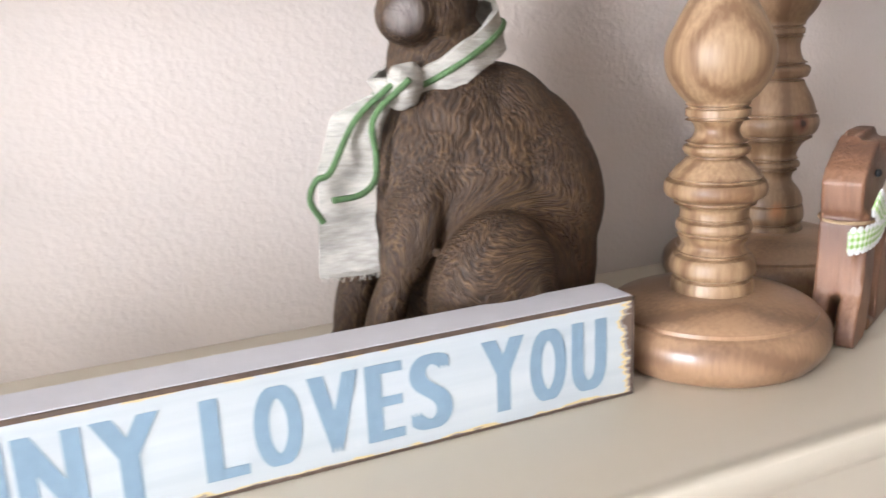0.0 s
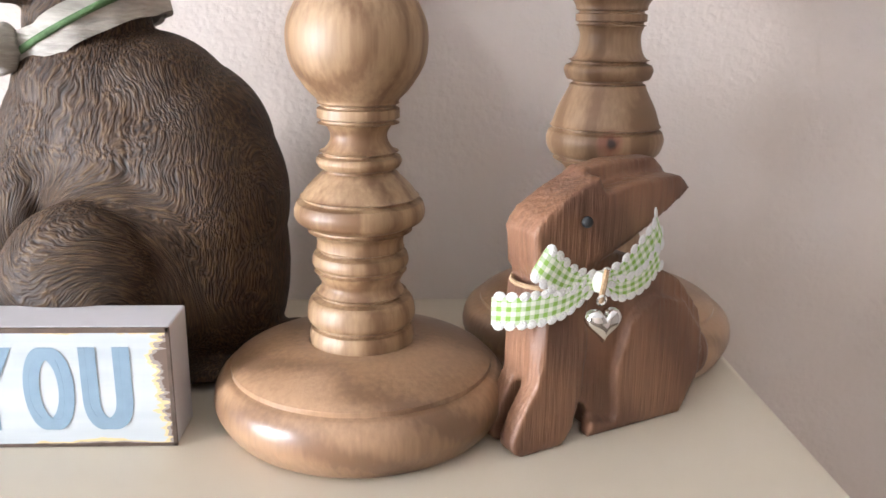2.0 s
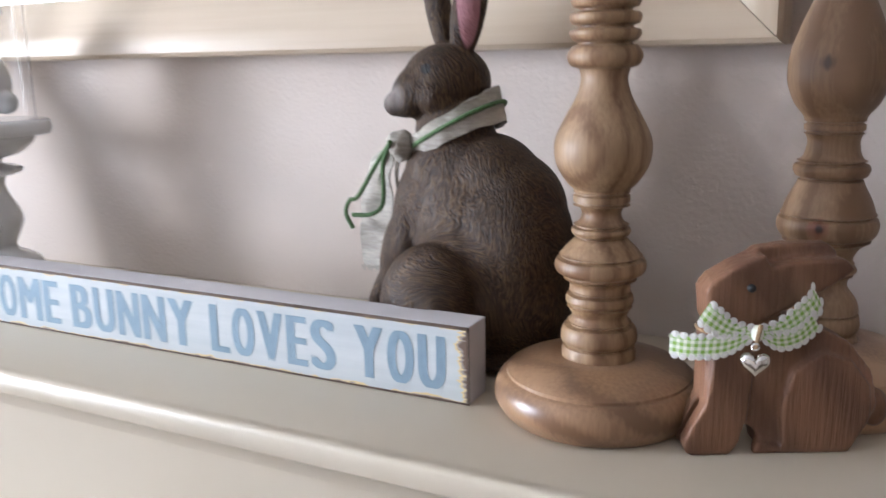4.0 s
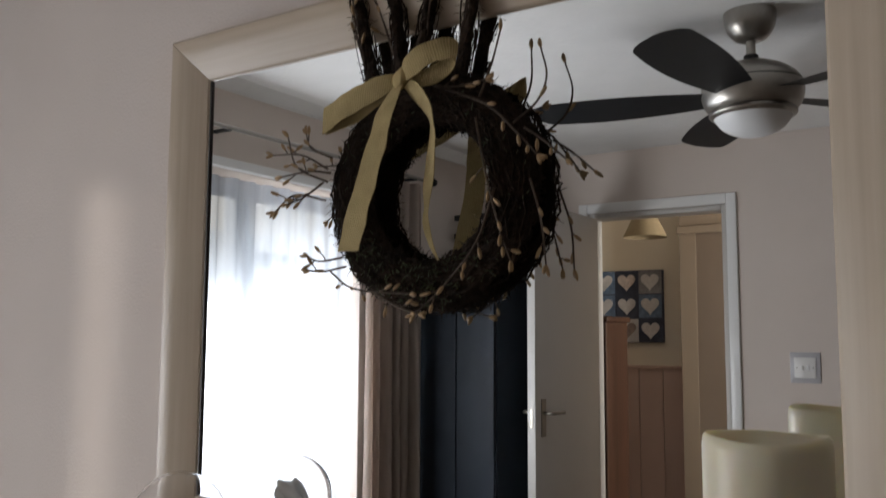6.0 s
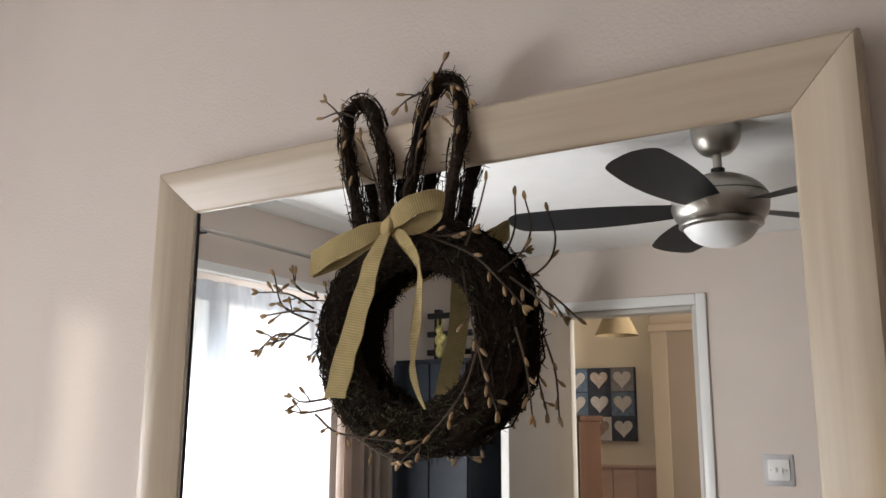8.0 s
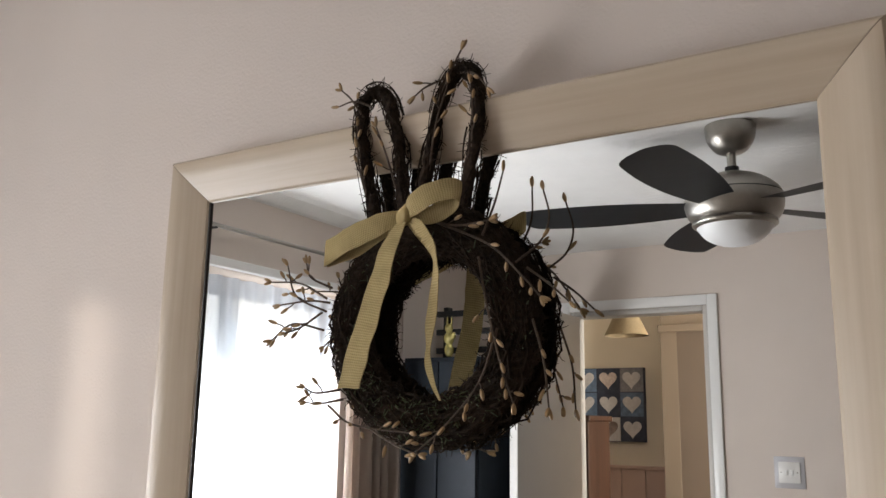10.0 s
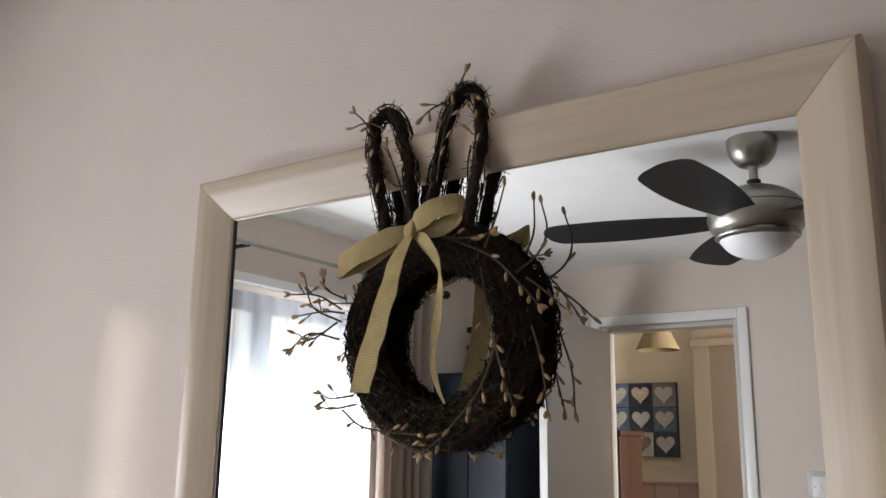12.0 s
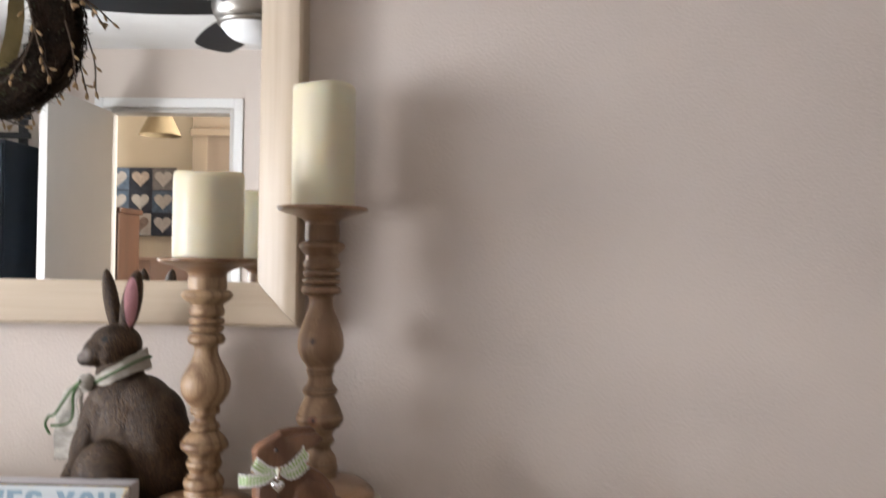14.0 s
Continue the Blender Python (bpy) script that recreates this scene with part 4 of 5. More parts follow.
        rows += [(z - 0.0011, r), (z - 0.0004, r - 0.0016), (z + 0.0004, r - 0.0016), (z + 0.0011, r)]
        rows.sort()
    return rows


def candlestick(name, x, y, label, profile, base, stem_mat, base_mat, turn, cuts=()):
    c = thing(name, pose(x, y, SZ, 0, 0, turn), label, "candlestick", "turned candlesticks")
    part("base", lathe(rounded(base, 5), 72), base_mat, c, smooth=32)
    part("stem", lathe(grooved(rounded(profile, 5), cuts), 64), stem_mat, c, smooth=32)
    top = profile[-1][0]
    part("drip_plate", lathe(rounded([(top - 0.002, 0.0215), (top + 0.006, 0.024), (top + 0.012, 0.036), (top + 0.016, 0.050), (top + 0.0185, 0.0575, 1), (top + 0.021, 0.0585), (top + 0.0235, 0.0575, 1), (top + 0.020, 0.052), (top + 0.019, 0.020), (top + 0.019, 0.002)], 4), 64), base_mat, c, smooth=35)
    return top + 0.019


STEM1 = [(0.030, 0.0231), (0.044, 0.0231, 1), (0.0455, 0.0222), (0.049, 0.0238), (0.0555, 0.0228), (0.059, 0.0195, 1), (0.0635, 0.0171), (0.067, 0.0185, 1), (0.0725, 0.0208), (0.0765, 0.0205), (0.079, 0.0187, 1), (0.0845, 0.0190), (0.088, 0.0225, 1), (0.0895, 0.0225, 1), (0.092, 0.0268), (0.0957, 0.0281), (0.0995, 0.0272), (0.1015, 0.0255, 1), (0.1065, 0.0222), (0.1125, 0.0160, 1), (0.1145, 0.0168), (0.1175, 0.0182), (0.1205, 0.0168, 1), (0.1245, 0.0130), (0.129, 0.0120), (0.134, 0.0150, 1), (0.1345, 0.0173, 1), (0.1405, 0.0173, 1), (0.143, 0.0172), (0.1475, 0.0215), (0.1565, 0.0272), (0.1655, 0.0292), (0.175, 0.0283), (0.187, 0.0225), (0.199, 0.0162), (0.2085, 0.0138), (0.2145, 0.0150, 1), (0.2165, 0.0200), (0.2215, 0.0222), (0.226, 0.0205), (0.229, 0.0172, 1), (0.233, 0.0205), (0.236, 0.0208), (0.2385, 0.0178, 1), (0.242, 0.0206), (0.2455, 0.0206), (0.248, 0.0168, 1), (0.251, 0.0198), (0.2565, 0.0207), (0.2605, 0.0190, 1), (0.2635, 0.0196), (0.2685, 0.0262), (0.2735, 0.0302), (0.278, 0.0285), (0.2815, 0.0232, 1), (0.295, 0.0228)]
BASE1 = [(0.0, 0.058), (0.003, 0.0612), (0.011, 0.0655), (0.019, 0.0650), (0.0245, 0.0615), (0.0262, 0.0580, 1), (0.0282, 0.0578, 1), (0.031, 0.053), (0.0345, 0.043), (0.0372, 0.032), (0.0375, 0.0235, 1), (0.030, 0.0230)]
top1 = candlestick("candlestick", 0.077, -0.161, "glossy honey-brown turned wooden candlestick", STEM1, BASE1, "mango", "mango_base", 0, (0.045, 0.0585, 0.0705, 0.0785, 0.0885, 0.1015, 0.1135, 0.1205, 0.1345, 0.1405, 0.229, 0.2385, 0.248, 0.2815))
STEM2 = [(0.033, 0.0235), (0.044, 0.0235, 1), (0.0455, 0.0225), (0.050, 0.0240), (0.058, 0.0228), (0.0625, 0.0222), (0.068, 0.0200), (0.0745, 0.0152), (0.079, 0.0148), (0.083, 0.0172, 1), (0.086, 0.0196), (0.0895, 0.0180, 1), (0.094, 0.0168), (0.101, 0.0205), (0.105, 0.0262, 1), (0.1065, 0.0262, 1), (0.110, 0.0290), (0.1155, 0.0303), (0.1205, 0.0290, 1), (0.122, 0.0280, 1), (0.131, 0.0250), (0.141, 0.0200), (0.1445, 0.0192, 1), (0.147, 0.0215), (0.151, 0.0226), (0.1545, 0.0205, 1), (0.159, 0.0168), (0.167, 0.0152), (0.172, 0.0165, 1), (0.1735, 0.0178, 1), (0.179, 0.0178, 1), (0.183, 0.0185), (0.191, 0.0245), (0.202, 0.0288), (0.211, 0.0296), (0.223, 0.0282), (0.240, 0.0225), (0.256, 0.0160), (0.267, 0.0152), (0.2725, 0.0175, 1), (0.275, 0.0240), (0.2785, 0.0256), (0.283, 0.0235), (0.2855, 0.0200, 1), (0.289, 0.0240), (0.2925, 0.0240), (0.295, 0.0202, 1), (0.299, 0.0236), (0.3025, 0.0234), (0.305, 0.0200, 1), (0.309, 0.0232), (0.3145, 0.0240), (0.3185, 0.0215, 1), (0.324, 0.0216), (0.329, 0.0265), (0.3345, 0.0298), (0.339, 0.0280), (0.3425, 0.0226, 1), (0.3625, 0.0222)]
BASE2 = [(0.0, 0.064), (0.004, 0.068), (0.013, 0.0722), (0.021, 0.0712), (0.0255, 0.0672), (0.0275, 0.063, 1), (0.0295, 0.0628, 1), (0.0335, 0.056), (0.0375, 0.044), (0.0405, 0.032), (0.041, 0.0240, 1), (0.033, 0.0235)]
top2 = candlestick("candlestick", 0.200, -0.079, "taller turned wooden candlestick with dark knots", STEM2, BASE2, "mango_dull", "mango_base", 0, (0.045, 0.0585, 0.0835, 0.0895, 0.1065, 0.1212, 0.1445, 0.1545, 0.1735, 0.179, 0.2855, 0.295, 0.305, 0.3425))


def candle(x, y, z, r, hgt, label, seed):
    rnd = random.Random(seed)
    bm = lathe([(0.0, r - 0.003), (0.002, r - 0.001), (0.006, r), (hgt * 0.5, r), (hgt - 0.008, r), (hgt - 0.002, r - 0.0008), (hgt, r - 0.0025), (hgt - 0.004, r - 0.006), (hgt - 0.014, r - 0.012), (hgt - 0.018, r * 0.4), (hgt - 0.018, 0.001)], 48)
    ph = rnd.uniform(0, 6)
    for v in bm.verts:
        a = math.atan2(v.co.y, v.co.x)
        if v.co.z > hgt - 0.012 and math.hypot(v.co.x, v.co.y) > r * 0.7:
            v.co.z += 0.0012 * math.sin(a * 2 + ph) + 0.0007 * math.sin(a * 3 + 1.7 * ph) - 0.0006
    c = thing("pillar_candle", pose(x, y, z), label, "candle", "pillar candles")
    part("wax", bm, "wax", c, smooth=50)
    part("wick", tube(bmesh.new(), [Vector((0, 0, hgt - 0.019)), Vector((0.001, 0, hgt - 0.010))], 0.0016), "flame", c)
    return c


candle(0.077, -0.161, SZ + top1, 0.0415, 0.106, "short ivory pillar candle with a wavy rim", 4)
candle(0.200, -0.079, SZ + top2, 0.0405, 0.161, "tall ivory pillar candle with a wavy rim", 11)

# ---- lettered block sign ----
sign = thing("block_sign", pose(-0.2445, -0.191, SZ), "long wooden block sign with blue-grey letters and worn edges", "sign")
part("block", boxed(-0.2445, 0.2445, 0.0012, 0.0275, 0, 0.0535, bevel=0.0006, seg=1), "sign_side", sign, "pale lilac-grey painted block")
part("face", boxed(-0.2440, 0.2440, 0.0, 0.0012, 0.0004, 0.0531), "sign_face", sign, "distressed whitewashed face with bare wood at the edges")
b = bmesh.new()
rnd = random.Random(21)
for x0, x1, z0, z1 in ((-0.2447, 0.2447, 0.0512, 0.0537), (-0.2447, 0.2447, -0.0, 0.0016), (0.2432, 0.2448, 0.0, 0.0535), (-0.2448, -0.2432, 0.0, 0.0535)):
    box(b, x0, x1, -0.0003, 0.0009, max(0.0002, z0), min(z1, 0.0533))
part("worn_edge", b, "sign_edge", sign, "dark brown worn edge")


def letter(ch, x0, x1, z0, z1, parent, mat="letter", heavy=0.0021):
    """One printed capital of the built-in font, drawn to its own width and height, struck three times to thicken it."""
    cu = bpy.data.curves.new("letter", "FONT")
    cu.body, cu.extrude = ch, 0.004
    tmp = bpy.data.objects.new("letter", cu)
    scene.collection.objects.link(tmp)
    bpy.context.view_layer.update()
    me = bpy.data.meshes.new_from_object(tmp.evaluated_get(bpy.context.evaluated_depsgraph_get()))
    bpy.data.objects.remove(tmp)
    bpy.data.curves.remove(cu)
    bm = bmesh.new()
    bm.from_mesh(me)
    lo = [min(v.co[k] for v in bm.verts) for k in range(3)]
    hi = [max(v.co[k] for v in bm.verts) for k in range(3)]
    for v in bm.verts:
        p = v.co.copy()
        v.co = (x0 + heavy + (p.x - lo[0]) / (hi[0] - lo[0]) * (x1 - x0 - 2 * heavy), -0.0001 - (p.z > 0) * 0.0001, z0 + (p.y - lo[1]) / (hi[1] - lo[1]) * (z1 - z0))
    base = bm.faces[:]
    for k, dx in enumerate((-heavy, heavy)):
        c = bmesh.ops.duplicate(bm, geom=base)
        bmesh.ops.translate(bm, vec=(dx, -0.00006 * (k + 1), 0), verts=[g for g in c["geom"] if isinstance(g, bmesh.types.BMVert)])
    bmesh.ops.recalc_face_normals(bm, faces=bm.faces)
    return part("letter", bm, mat, parent)


ROW = (("SOME", -0.481, -0.380), ("BUNNY", -0.366, -0.2315), ("LOVES", -0.216, -0.1025), ("YOU", -0.087, -0.0165))
WIDE = {"M": 1.28, "L": 0.86, "E": 0.86, "Y": 1.12, "V": 1.1, "N": 1.04}
for text, a, c in ROW:
    gap = 0.0030
    unit = (c - a - gap * (len(text) - 1)) / sum(WIDE.get(k, 1.0) for k in text)
    x = a + 0.2445
    for ch in text:
        w = unit * WIDE.get(ch, 1.0)
        letter(ch, x, x + w, 0.0080, 0.0450, sign)
        x += w + gap

# ---- sitting brown rabbit ----
BY = -0.093
b = bmesh.new()
for c, r, rot in (
    ((-0.031, BY, 0.976), (0.061, 0.055, 0.047), (0, 0, 0)),
    ((-0.026, BY, 1.008), (0.059, 0.051, 0.094), (0, -17, 0)),
    ((-0.018, BY, 0.998), (0.049, 0.047, 0.064), (0, -10, 0)),
    ((-0.020, BY, 1.046), (0.040, 0.040, 0.050), (0, -35, 0)),
    ((-0.0105, BY - 0.004, 1.026), (0.047, 0.047, 0.058), (0, -22, 0)),
    ((-0.0245, BY, 1.058), (0.039, 0.040, 0.042), (0, -35, 0)),
    ((-0.0140, BY, 1.042), (0.0450, 0.044, 0.046), (0, -30, 0)),
    ((-0.062, BY, 1.040), (0.042, 0.038, 0.058), (0, 14, 0)),
    ((-0.052, BY, 1.065), (0.042, 0.036, 0.042), (0, 30, 0)),
    ((-0.056, -0.090, 1.098), (0.03, 0.029, 0.034), (0, 0, 0)),
    ((-0.0610, -0.0912, 1.136), (0.033, 0.0255, 0.027), (0, 6, 41)),
    ((-0.0815, -0.1090, 1.1245), (0.0180, 0.0150, 0.0140), (0, -24, 41)),
    ((-0.0900, -0.1163, 1.1205), (0.0095, 0.0105, 0.0095), (0, 0, 0)),
    ((-0.0740, -0.1022, 1.1315), (0.0270, 0.0190, 0.0200), (0, -32, 41)),
    ((-0.0614, -0.1086, 1.126), (0.016, 0.012, 0.015), (0, 0, 41)),
    ((-0.0786, -0.0891, 1.126), (0.016, 0.012, 0.015), (0, 0, 41)),
    ((-0.0713, -0.084, 1.19), (0.0100, 0.0070, 0.0440), (0, -10, 25)),
    ((-0.0426, -0.0907, 1.19), (0.0130, 0.0070, 0.0430), (0, 10, 25)),
    ((-0.0545, BY - 0.050, 0.981), (0.0370, 0.0240, 0.0445), (0, 14, 0)),
    ((-0.026, BY + 0.042, 0.975), (0.046, 0.021, 0.044), (0, 20, 0)),
    ((-0.068, BY - 0.044, 0.9395), (0.034, 0.013, 0.010), (0, 0, 0)),
    ((-0.055, BY + 0.040, 0.9395), (0.034, 0.013, 0.010), (0, 0, 0)),
    ((-0.087, BY - 0.024, 1.018), (0.016, 0.015, 0.040), (0, 20, 0)),
    ((-0.087, BY + 0.024, 1.018), (0.016, 0.015, 0.040), (0, 20, 0)),
    ((-0.106, BY - 0.026, 0.972), (0.0105, 0.011, 0.038), (0, 20, 0)),
    ((-0.106, BY + 0.024, 0.972), (0.0115, 0.012, 0.036), (0, 18, 0)),
    ((-0.127, BY - 0.024, 0.9385), (0.018, 0.0115, 0.009), (0, 0, 0)),
    ((-0.127, BY + 0.024, 0.9385), (0.018, 0.0115, 0.009), (0, 0, 0)),
    ((0.034, BY - 0.012, 0.942), (0.020, 0.015, 0.012), (0, -20, 0)),
    ((-0.018, BY, 0.937), (0.060, 0.050, 0.0075), (0, 0, 0)),
):
    ellipsoid(b, c, r, rot, 28, 20)
rab = tagged(part("rabbit_statue", b, "fur"), "brown carved-fur rabbit statue sitting upright behind the sign", "statue")
fused(rab, 0.0018, 5)

# linen scarf with a green cord, tied round the rabbit's neck


def creased(bm, size, freq):
    """Lets cloth ripple a little."""
    for v in bm.verts:
        v.co += size * noise.noise_vector(v.co * freq)
    return bm


sc = thing("scarf", pose(0, 0, 0), "frayed natural linen scarf with green cord tied at the neck", "scarf")
pts, acr = [], []
for k in range(13):
    a = 2 * math.pi * k / 12 + math.pi * 0.75
    cx, cy = math.cos(a), math.sin(a)
    pts.append((-0.056 + 0.0345 * cx, -0.088 + 0.0325 * cy, 1.0995 + 0.0195 * cx))
    acr.append((-0.30 + 0.06 * cx, 0.06 * cy, 1.0))
part("neck_band", creased(ribbon(pts, [0.022 + 0.004 * math.sin(k) for k in range(13)], acr, 0.003, 6), 0.0022, 90), "linen", sc, smooth=60)
part("knot", creased(ellipsoid(bmesh.new(), (-0.0885, -0.116, 1.0905), (0.010, 0.009, 0.0115), (20, 15, 0)), 0.0030, 130), "linen", sc, smooth=60)
part("tail", creased(ribbon([(-0.09, -0.118, 1.090), (-0.11, -0.106, 1.078), (-0.117, -0.104, 1.050), (-0.119, -0.102, 1.020), (-0.119, -0.101, 0.991)], [0.014, 0.024, 0.030, 0.032, 0.031], [(0.95, -0.3, 0.1), (0.95, -0.30, 0.1), (0.95, -0.15, 0), (0.95, -0.05, 0), (0.95, -0.2, 0)], 0.0012, 12), 0.0026, 75), "linen", sc, smooth=60)
part("tail", creased(ribbon([(-0.088, -0.114, 1.090), (-0.102, -0.098, 1.070), (-0.104, -0.092, 1.040), (-0.105, -0.088, 1.012), (-0.105, -0.09, 0.990)], [0.010, 0.016, 0.018, 0.020, 0.018], [(0.6, -0.8, 0.1), (0.6, -0.8, 0.1), (0.5, -0.8, 0), (0.8, -0.5, 0), (0.6, -0.8, 0)], 0.0012, 12), 0.0026, 75), "linen", sc, smooth=60)
b = bmesh.new()
rnd = random.Random(5)
for k in range(26):
    x = -0.135 + 0.032 * k / 25
    tube(b, [Vector((x, -0.1015 - 0.006 * (k / 25), 0.993)), Vector((x + rnd.uniform(-0.002, 0.002), -0.1015 - 0.006 * (k / 25), 0.993 - rnd.uniform(0.002, 0.005)))], 0.0003, seg=4)
part("fringe", b, "linen", sc)
part("cord", tube(bmesh.new(), spline([(-0.09, -0.128, 1.094), (-0.105, -0.114, 1.075), (-0.105, -0.114, 1.055), (-0.107, -0.115, 1.043), (-0.116, -0.117, 1.037), (-0.131, -0.118, 1.036)], 6), 0.0017, seg=8), "green_cord", sc, "green cord", smooth=60)
part("cord", tube(bmesh.new(), spline([(-0.091, -0.122, 1.096), (-0.113, -0.11, 1.075), (-0.129, -0.112, 1.050), (-0.137, -0.112, 1.046), (-0.141, -0.112, 1.036), (-0.135, -0.112, 1.024)], 6), 0.0017, seg=8), "green_cord", sc, smooth=60)
pts2 = [Vector(p) + 0.0022 * Vector((p[0] + 0.06, p[1] + 0.088, 0)).normalized() + Vector((0, 0, 0.002)) for p in pts]
part("cord", tube(bmesh.new(), spline(pts2, 6), 0.0017, seg=8), "green_cord", sc, smooth=60)

# ---- carved wooden rabbit with a gingham bow ----
WB = pose(0.1465, -0.202, SZ, 0, 0, 27) @ Matrix.Diagonal((1.06, 0.70, 0.965, 1))
b = bmesh.new()
prism(b, [(0.004, 0.080), (0.002, 0.098), (0.006, 0.105), (0.018, 0.113), (0.032, 0.120), (0.034, 0.112), (0.036, 0.088), (0.026, 0.074), (0.012, 0.070)], WB @ pose(0, 0.002, 0), 0.033)
prism(b, [(0.026, 0.108), (0.030, 0.121), (0.045, 0.1235), (0.068, 0.123), (0.074, 0.117), (0.064, 0.106), (0.044, 0.093), (0.034, 0.088)], WB @ pose(0, 0.018, 0), 0.016)
prism(b, [(0.028, 0.104), (0.034, 0.112), (0.050, 0.116), (0.073, 0.1165), (0.078, 0.110), (0.067, 0.101), (0.046, 0.088), (0.032, 0.082)], WB @ pose(0, 0.001, 0), 0.014)
prism(b, [(0.004, 0.030), (0.004, 0.074), (0.016, 0.084), (0.038, 0.086), (0.060, 0.078), (0.080, 0.066), (0.093, 0.048), (0.097, 0.028), (0.090, 0.010), (0.084, 0.0), (0.036, 0.0), (0.032, 0.014)], WB @ pose(0, 0.005, 0), 0.030)
prism(b, [(0.046, 0.004), (0.044, 0.030), (0.050, 0.052), (0.064, 0.062), (0.080, 0.056), (0.091, 0.040), (0.092, 0.020), (0.082, 0.0), (0.030, 0.0), (0.032, 0.008)], WB @ pose(0, -0.001, 0), 0.010)
prism(b, [(-0.003, 0.0), (0.018, 0.0), (0.022, 0.006), (0.026, 0.022), (0.028, 0.045), (0.026, 0.076), (0.008, 0.080), (0.006, 0.050), (0.004, 0.032), (-0.003, 0.018), (-0.007, 0.008), (-0.006, 0.002)], WB @ pose(0, -0.002, 0), 0.016)
prism(b, [(-0.003, 0.0), (0.018, 0.0), (0.022, 0.006), (0.026, 0.022), (0.028, 0.045), (0.026, 0.076), (0.008, 0.080), (0.006, 0.050), (0.004, 0.032), (-0.003, 0.018), (-0.007, 0.008), (-0.006, 0.002)], WB @ pose(0, 0.022, 0), 0.014)
ellipsoid(b, WB @ Vector((0.1, 0.02, 0.022)), (0.008, 0.008, 0.012))
wr = tagged(part("wooden_rabbit", b, "carved"), "small chip-carved reddish wooden rabbit with laid back ears", "statue")
fused(wr, 0.0015, 8, 0.5)

bow = thing("gingham_bow", pose(0, 0, 0), "green gingham ribbon bow with white scalloped lace edging", "bow")


def W(u, v, z):
    return WB @ Vector((u + 0.003, v, z))


def laced(pts, widths, across, name):
    """A gingham band with a row of small scallops along both edges."""
    p = part(name, ribbon(pts, widths, across, 0.0006), "gingham", bow, smooth=60)
    c, ac = spline(pts, 8), spline(across, 8)
    w = [x[0] for x in spline([(x, 0, 0) for x in widths], 8)]
    bm = bmesh.new()
    s, last = 0.0, -1.0
    for i, q in enumerate(c):
        if i:
            s += (q - c[i - 1]).length
        if s - last < 0.0040:
            continue
        last = s
        a = ac[i].normalized()
        d = (c[min(i + 1, len(c) - 1)] - c[max(i - 1, 0)]).normalized()
        nrm = d.cross(a).normalized()
        rot = Matrix((d, a, nrm)).transposed().to_4x4()
        for k in (-1, 1):
            bmesh.ops.create_uvsphere(bm, u_segments=10, v_segments=6, radius=1.0, matrix=Matrix.Translation(q + a * (k * w[i] / 2)) @ rot @ Matrix.Diagonal((0.0025, 0.0025, 0.0004, 1)))
    part("lace_edge", bm, "lace", p, "white scalloped lace", smooth=60)["kind"] = "stuff"


KN = W(0.0235, -0.010, 0.077)
up = WB.to_3x3() @ Vector((0, 0, 1))
tilt = lambda u, v, z: WB.to_3x3() @ Vector((u, v, z))
laced([KN, W(0.010, -0.010, 0.079), W(0.000, -0.010, 0.086), W(-0.004, -0.008, 0.090)], [0.004, 0.009, 0.012, 0.011], [tilt(0.3, 0, 1), tilt(0.45, -0.1, 1), tilt(0.5, -0.2, 1), tilt(0.5, -0.3, 1)], "loop")
laced([KN, W(0.036, -0.011, 0.080), W(0.050, -0.011, 0.092), W(0.053, -0.008, 0.098)], [0.004, 0.009, 0.012, 0.011], [tilt(-0.4, 0, 1), tilt(-0.5, -0.1, 1), tilt(-0.6, -0.2, 1), tilt(-0.6, -0.3, 1)], "loop")
laced([KN, W(0.008, -0.009, 0.070), W(-0.008, -0.004, 0.068), W(-0.0185, 0.005, 0.068)], [0.004, 0.0105, 0.0115, 0.0115], [tilt(0.1, 0, 1), tilt(0.05, -0.1, 1), tilt(0.02, -0.1, 1), tilt(0, 0, 1)], "tail")
laced([KN, W(0.034, -0.010, 0.072), W(0.044, -0.012, 0.075), W(0.053, -0.010, 0.083)], [0.004, 0.0085, 0.0095, 0.010], [tilt(-0.15, 0, 1), tilt(-0.2, -0.2, 1), tilt(-0.35, -0.3, 1), tilt(-0.5, -0.3, 1)], "tail")
part("knot", ellipsoid(bmesh.new(), KN + Vector((0, -0.001, 0)), (0.0034, 0.0032, 0.0046)), "gingham", bow, smooth=60)
b = bmesh.new()
ring = [W(0.018 + 0.0200 * math.cos(a), 0.017 + 0.0235 * math.sin(a), 0.0745) for a in (2 * math.pi * k / 20 for k in range(21))]
tube(b, ring, 0.0011, seg=6)
tube(b, [KN + Vector((0.002, -0.004, 0.006)), KN + Vector((0.001, -0.005, 0)), KN + Vector((0, -0.004, -0.008))], 0.0012, seg=6)
part("twine", b, "twine", bow, "jute twine")
b = bmesh.new()
ringed = []
for a in (-80, -60, -35, -12, 12, 35, 60, 80):
    k, y = 0.0160 * math.cos(radians(a)) ** 0.6, 0.0042 * math.sin(radians(a))
    ringed.append([b.verts.new((k * 16 * math.sin(t) ** 3 / 32, y, k * (13 * math.cos(t) - 5 * math.cos(2 * t) - 2 * math.cos(3 * t) - math.cos(4 * t)) / 32)) for t in (2 * math.pi * (i + 0.5) / 32 for i in range(32))])
for lo, hi in zip(ringed, ringed[1:]):
    for i in range(32):
        b.faces.new((lo[i], lo[(i + 1) % 32], hi[(i + 1) % 32], hi[i]))
b.faces.new(ringed[0])
b.faces.new(ringed[-1])
bmesh.ops.recalc_face_normals(b, faces=b.faces)
